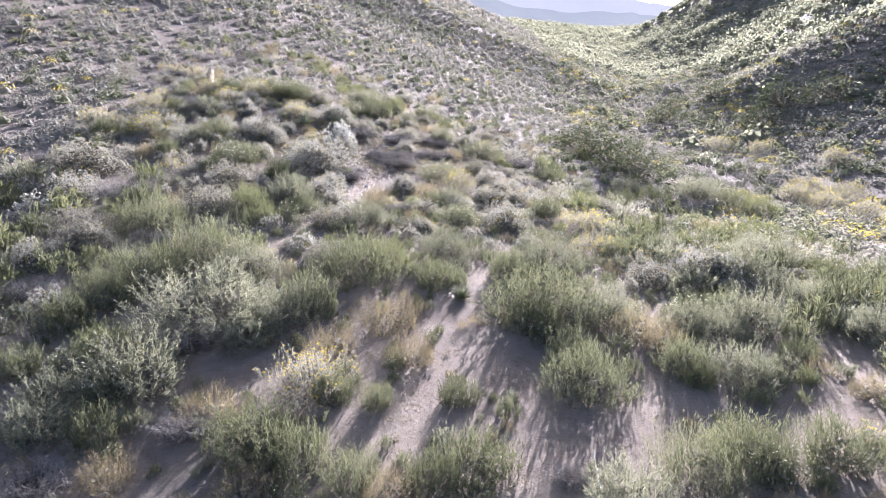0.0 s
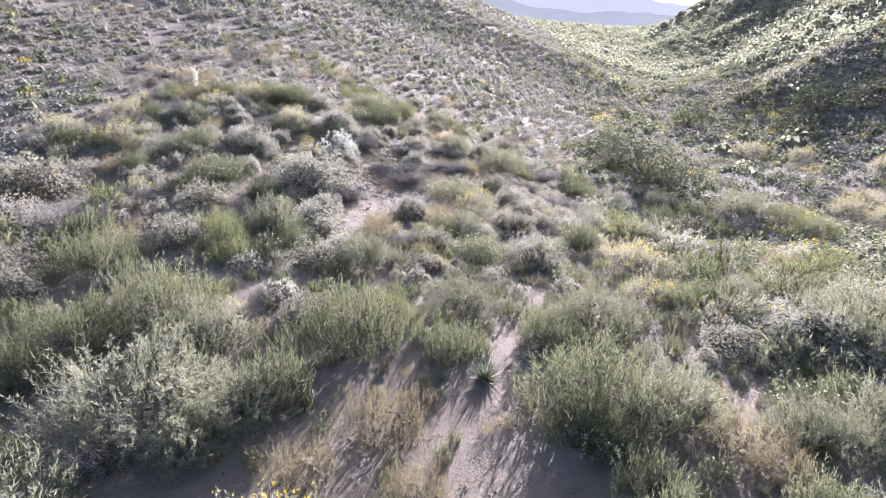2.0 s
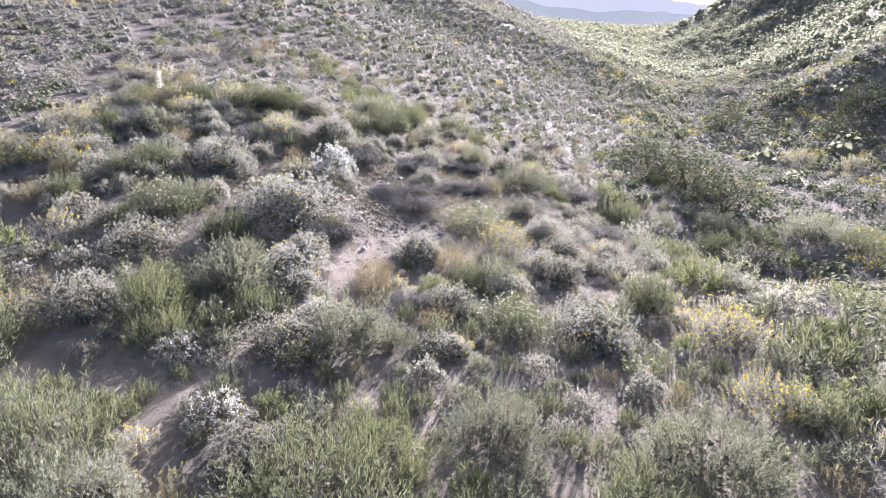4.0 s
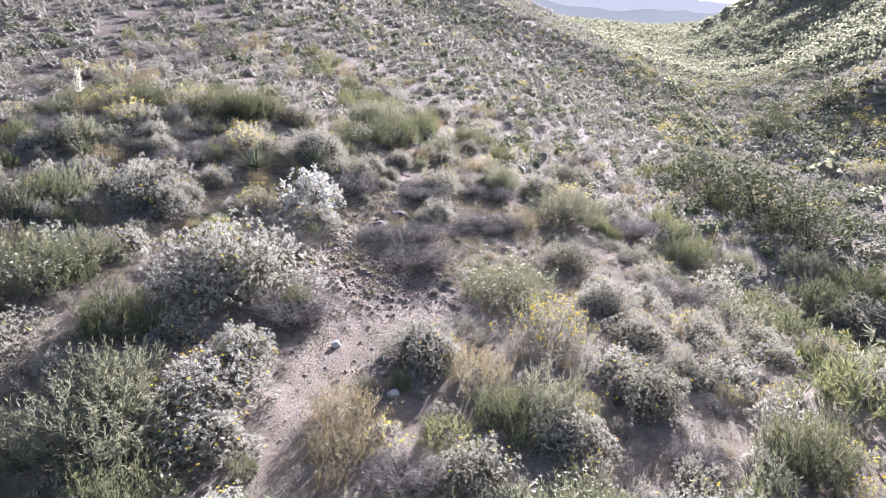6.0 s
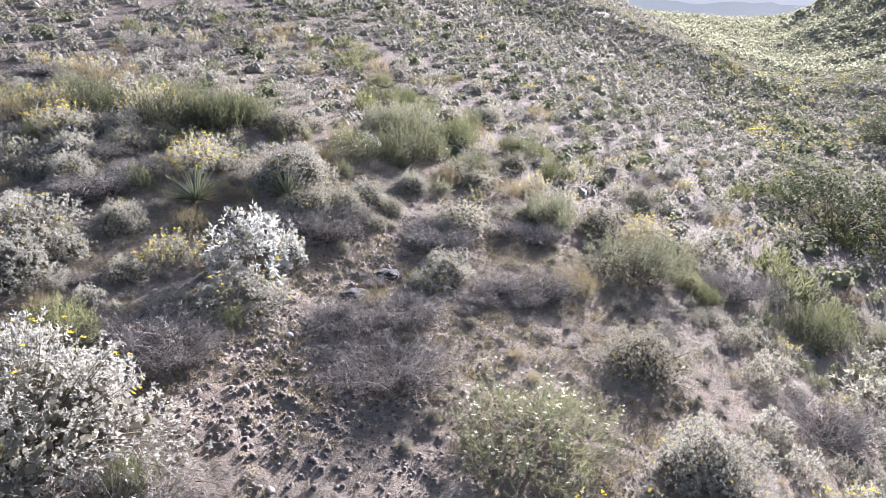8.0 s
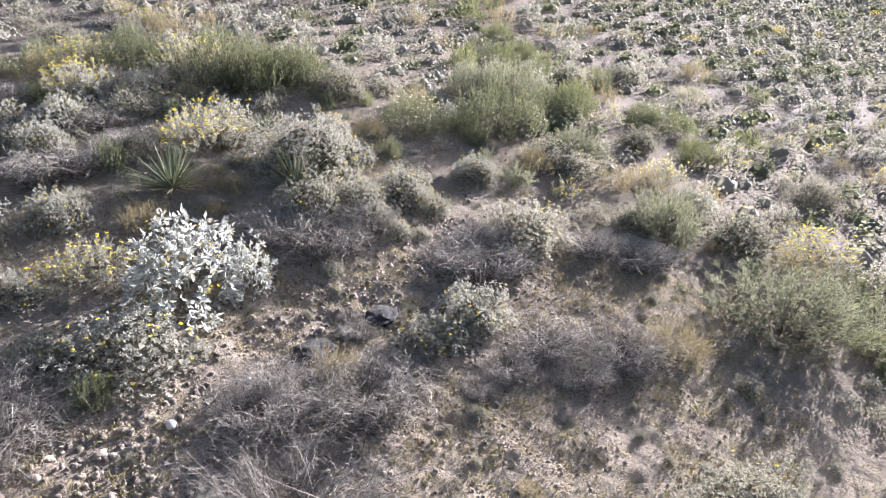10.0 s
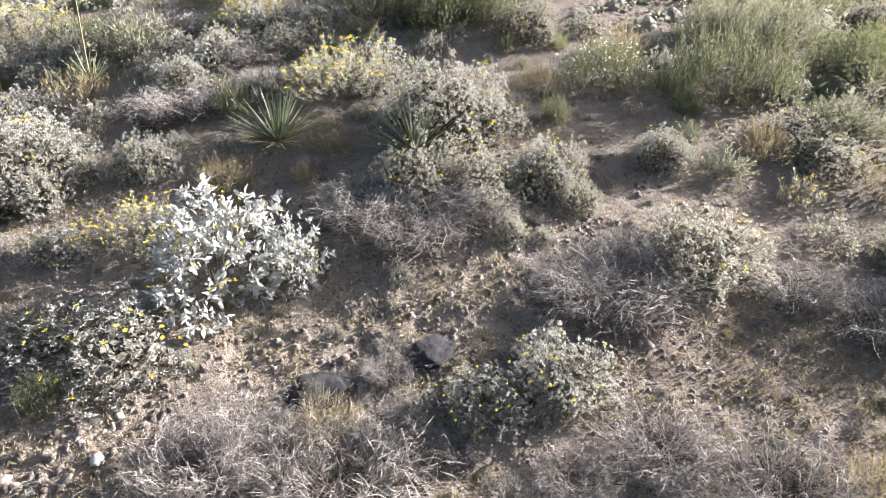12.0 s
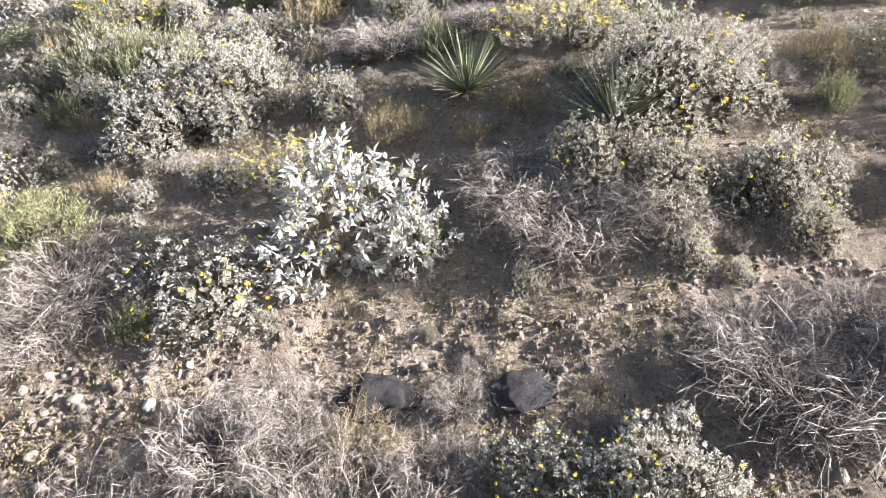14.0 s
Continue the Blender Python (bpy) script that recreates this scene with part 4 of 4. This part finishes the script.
place(prototypes("dead", 1.0), SPOTS_BY_ROCK, g0, "dark dry shrub collapsed over the boulder", "shrub", "dead shrubs", 1.1)
for i, (x, y, tall) in enumerate(YUCCAS):
    ob = yucca(30 + i, 0.85 if i < 2 else 0.62 if i < 3 else 0.4, 110, tall)
    ob.matrix_basis = pose(x, y, lowest(x, y) - 0.02)
    tagged(ob, "yucca rosette with a tall cream flower stalk" if tall else "spiky green yucca rosette with dry leaves beneath", "yucca", "yuccas")
for i, (x, y, d) in enumerate(BOULDERS):
    ob = stone("boulder", 3 + i, (d * 0.64, d * 0.46, d * 0.42), BASALT, 0.58, 5)
    ob.matrix_basis = pose(x, y, lowest(x, y), 0, 0, 70 + 40 * i)
    tagged(ob, "dark grey weathered boulder half sunk in soil", "boulder", "boulders")
for i, (x, y, d) in enumerate(STONES):
    ob = stone("pale_stone", 9 + i, (d * 0.45, d * 0.6, d * 0.5), QUARTZ, 1.0 if i == 3 else 0.7)
    ob.matrix_basis = pose(x, y, lowest(x, y) + d * 0.15, 8 * i, 10, 50 * i)
    tagged(ob, "pale rounded stone lying on the bare trail", "stone", "pale stones")

STONE_FIELDS = [(-4.4, 33.6, 0.75, 55), (-3.1, 28.7, 1.1, 16), (-3.3, 31.2, 0.9, 10), (-2.2, 38.6, 0.8, 4)]
clods = [stone("stone", 60 + i, (0.55, 0.38, 0.34), GRAVEL, 0.65, 2) for i in range(3)]
taken = 0
for cx, cy, reach, many in STONE_FIELDS:
    for _ in range(many):
        x, y = cx + g0.normal() * reach * 0.5, cy + g0.normal() * reach * 0.5
        size = 0.045 + 0.12 * g0.random() ** 2.5
        m = Matrix.LocRotScale((x, y, lowest(x, y) + size * 0.08), Euler((g0.random() * 0.6, g0.random() * 0.6, g0.random() * 6.28)), (size, size, size))
        ob = copy_thing(clods[taken % 3], m) if taken >= 3 else clods[taken]
        ob.matrix_basis = m
        tagged(ob, "brown stone lying loose on the bare soil", "stone", "loose stones")
        taken += 1

branch = new("fallen_branch")
line = np.array([[[-0.02, -0.62, 0.03], [0.0, -0.35, 0.05], [0.03, -0.1, 0.06], [0.04, 0.12, 0.08], [0.09, 0.3, 0.14]]])
part("branch", [tubes(line, 0.028, 0.6)], BONE, branch)
branch.matrix_basis = pose(2.47, 9.62, lowest(2.47, 9.62) + 0.04)
tagged(branch, "bleached bare branch lying on the sandy trail", "branch")

SUMACS = [(33.0, 98.0, 4.2), (37.0, 104.0, 4.6), (41.0, 101.0, 4.2), (30.5, 91.0, 3.6), (44.0, 86.0, 4.5), (39.0, 80.0, 4.0), (47.0, 80.0, 4.5), (14.2, 48.0, 3.1), (13.7, 52.4, 3.1), (11.7, 53.9, 3.5), (11.6, 57.3, 2.4)]
place([sumac(s, 1.2, 1.3, 800) for s in (40, 41)], SUMACS, g0, "large dark green laurel sumac in the canyon bottom", "shrub", "laurel sumacs", 2.4)


def ground_litter():
    """Gravel, straw and fallen twigs, strewn over the nearer ground."""
    g = np.random.default_rng(50)
    n = 46000
    x, y = -11 + 17 * g.random(n), 7 + 38 * g.random(n) ** 0.8
    knoll = g.random(n) < 0.55
    x, y = np.where(knoll, -8.5 + 10 * g.random(n), x), np.where(knoll, 31.5 + 9.5 * g.random(n), y)
    near = np.exp(-((x + 3.6) / 2.2) ** 2) * np.clip((y - 26) / 4, 0, 1)
    keep = g.random(n) < 0.35 + 0.65 * near
    x, y = x[keep], y[keep]
    n = len(x)
    size = 0.007 + 0.030 * g.random(n) ** 5 * (1 + near[keep])
    ball = np.array([(-1, -0.3, -0.4), (0.2, -1, -0.4), (1, 0.1, -0.4), (0.1, 1, -0.4), (-0.5, -0.3, 0.6), (0.4, -0.4, 0.7), (0.4, 0.5, 0.55), (-0.4, 0.5, 0.6)])
    quads = np.array([(0, 1, 5, 4), (1, 2, 6, 5), (2, 3, 7, 6), (3, 0, 4, 7), (4, 5, 6, 7)])
    ang = g.random(n) * 6.28
    ca, sa = np.cos(ang)[:, None], np.sin(ang)[:, None]
    b = ball[None] * (1 + 0.5 * g.normal(size=(n, 8, 3)) * 0.5) * size[:, None, None]
    v = np.stack([b[..., 0] * ca - b[..., 1] * sa + x[:, None], b[..., 0] * sa + b[..., 1] * ca + y[:, None], b[..., 2] * 0.8 + height(x, y)[:, None] + 0.004], -1)
    tagged(new("gravel", mesh_from("gravel", v, (quads[None] + 8 * np.arange(n)[:, None, None]).reshape(-1, 4), GRAVEL)), "scattered brown gravel and clods on the soil", "gravel", kind="stuff")
    n = 90000
    x, y = -12 + 18 * g.random(n), 7 + 39 * g.random(n)
    keep = g.random(n) < np.where(y > 27, 1.0, 0.4) * (0.3 + 0.9 * (value_noise(x / 1.3, y / 1.3) > 0.42))
    x, y = x[keep], y[keep]
    n = len(x)
    base = np.stack([x, y, height(x, y) + 0.006], -1)
    way = g.normal(size=(n, 3)) * np.array([1, 1, 0.14]) + np.array([0, 0, 0.08])
    tagged(new("dry_litter", mesh_from("dry_litter", *leaves(base, way, 0.025 + 0.06 * g.random(n) ** 2, 0.003 + 0.003 * g.random(n), g, 0.2), STRAW)), "dry straw and twig litter on the ground", "litter", kind="stuff")
    n = 5200
    x, y = -11 + 16 * g.random(n), 9 + 36 * g.random(n)
    keep = (value_noise(x / 1.7 + 20, y / 1.7) > 0.44) & ((y > 29) | (g.random(n) < 0.35)) & (np.abs(x + 3.3) + np.abs(y - 31) * 0.3 > 1.2)
    x, y = np.repeat(x[keep], 15), np.repeat(y[keep], 15)
    n = len(x)
    x, y = x + g.normal(size=n) * 0.06, y + g.normal(size=n) * 0.06
    base = np.stack([x, y, height(x, y) - 0.01], -1)
    way = g.normal(size=(n, 3)) * 0.4 + np.array([0, 0, 1.0])
    tagged(new("dry_grass", mesh_from("dry_grass", *leaves(base, way, 0.05 + 0.08 * g.random(n), 0.0035, g, 0.2), STRAW)), "thin dry grass tufts between the shrubs", "grass", kind="stuff")
    # low weeds, half green and half dry
    n = 9000
    x, y = -12 + 17 * g.random(n), 9 + 37 * g.random(n)
    knoll = g.random(n) < 0.4
    x, y = np.where(knoll, -8.5 + 11 * g.random(n), x), np.where(knoll, 32 + 10 * g.random(n), y)
    keep = (value_noise(x / 1.1 + 80, y / 1.1) > 0.38) & ((y > 27) | (g.random(n) < 0.35))
    rep = np.repeat(np.flatnonzero(keep), 11)
    n = len(rep)
    px, py = x[rep] + g.normal(size=n) * 0.07, y[rep] + g.normal(size=n) * 0.07
    base = np.stack([px, py, height(px, py) + 0.03 * g.random(n)], -1)
    tagged(new("low_weeds", mesh_from("low_weeds", *leaves(base, g.normal(size=(n, 3)) + np.array([0, 0, 0.8]), 0.025 + 0.045 * g.random(n), 0.012 + 0.01 * g.random(n), g, 0.3), WEED)), "low half-dry yellowish weeds scattered over the soil", "weeds", kind="stuff")
    # mats of fine dead twigs between the shrubs of the knoll
    n = 6800
    x, y = -12 + 16 * g.random(n), 26.5 + 18 * g.random(n)
    bare = np.zeros(n, bool)
    for bx, by, bd in SPOTS["bare"]:
        bare |= (x - bx) ** 2 + (y - by) ** 2 < (bd * 0.5) ** 2
    keep = (~bare | (g.random(n) < 0.35)) & (value_noise(x / 1.9 + 50, y / 1.9) > 0.28)
    rep = np.repeat(np.flatnonzero(keep), 34)
    n = len(rep)
    px, py = x[rep] + g.normal(size=n) * 0.17, y[rep] + g.normal(size=n) * 0.17
    base = np.stack([px, py, height(px, py) + 0.10 * g.random(n) ** 2], -1)
    lay = (g.random(len(x)) * 6.28)[rep] + g.normal(size=n) * 0.4
    way = np.stack([np.cos(lay), np.sin(lay), 0.12 + 0.35 * g.normal(size=n)], -1)
    tagged(new("twig_mat", mesh_from("twig_mat", *leaves(base, way, 0.05 + 0.15 * g.random(n) ** 1.5, 0.0024 + 0.003 * g.random(n) ** 2, g, 2.0), THATCH)), "mats of fine grey dead twigs and thatch on the ground", "litter", kind="stuff")


ground_litter()


def backdrop_ridge(name, y, base, rise_, wave, seed, material, x0, x1, label):
    """A far ridge, a long uneven slope seen through the canyon's mouth."""
    xs = np.linspace(x0, x1, 160)
    crest = base + wave(xs) + rise_ * (value_noise(xs / 45 + seed, np.full(160, seed)) - 0.5) + 0.3 * rise_ * (value_noise(xs / 13, np.full(160, seed + 4.0)) - 0.5)
    rows = []
    for t in np.linspace(0, 1, 14):
        fold = 22 * (value_noise(xs / 30 + 5, np.full(160, seed + t * 3)) - 0.5) * math.sin(t * math.pi)
        rows.append(np.stack([xs, y - 170 * (1 - t) + fold, -20 + (crest + 20) * t ** 0.85], -1))
    idx = np.arange(14 * 160).reshape(14, 160)
    quads = np.stack([idx[:-1, :-1], idx[:-1, 1:], idx[1:, 1:], idx[1:, :-1]], -1).reshape(-1, 4)
    tagged(new(name, mesh_from(name, np.stack(rows), quads, material, True)), label, "hills", kind="structure")


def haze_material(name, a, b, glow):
    """Far hills with the bright air's haze put into pale base colour and emission."""
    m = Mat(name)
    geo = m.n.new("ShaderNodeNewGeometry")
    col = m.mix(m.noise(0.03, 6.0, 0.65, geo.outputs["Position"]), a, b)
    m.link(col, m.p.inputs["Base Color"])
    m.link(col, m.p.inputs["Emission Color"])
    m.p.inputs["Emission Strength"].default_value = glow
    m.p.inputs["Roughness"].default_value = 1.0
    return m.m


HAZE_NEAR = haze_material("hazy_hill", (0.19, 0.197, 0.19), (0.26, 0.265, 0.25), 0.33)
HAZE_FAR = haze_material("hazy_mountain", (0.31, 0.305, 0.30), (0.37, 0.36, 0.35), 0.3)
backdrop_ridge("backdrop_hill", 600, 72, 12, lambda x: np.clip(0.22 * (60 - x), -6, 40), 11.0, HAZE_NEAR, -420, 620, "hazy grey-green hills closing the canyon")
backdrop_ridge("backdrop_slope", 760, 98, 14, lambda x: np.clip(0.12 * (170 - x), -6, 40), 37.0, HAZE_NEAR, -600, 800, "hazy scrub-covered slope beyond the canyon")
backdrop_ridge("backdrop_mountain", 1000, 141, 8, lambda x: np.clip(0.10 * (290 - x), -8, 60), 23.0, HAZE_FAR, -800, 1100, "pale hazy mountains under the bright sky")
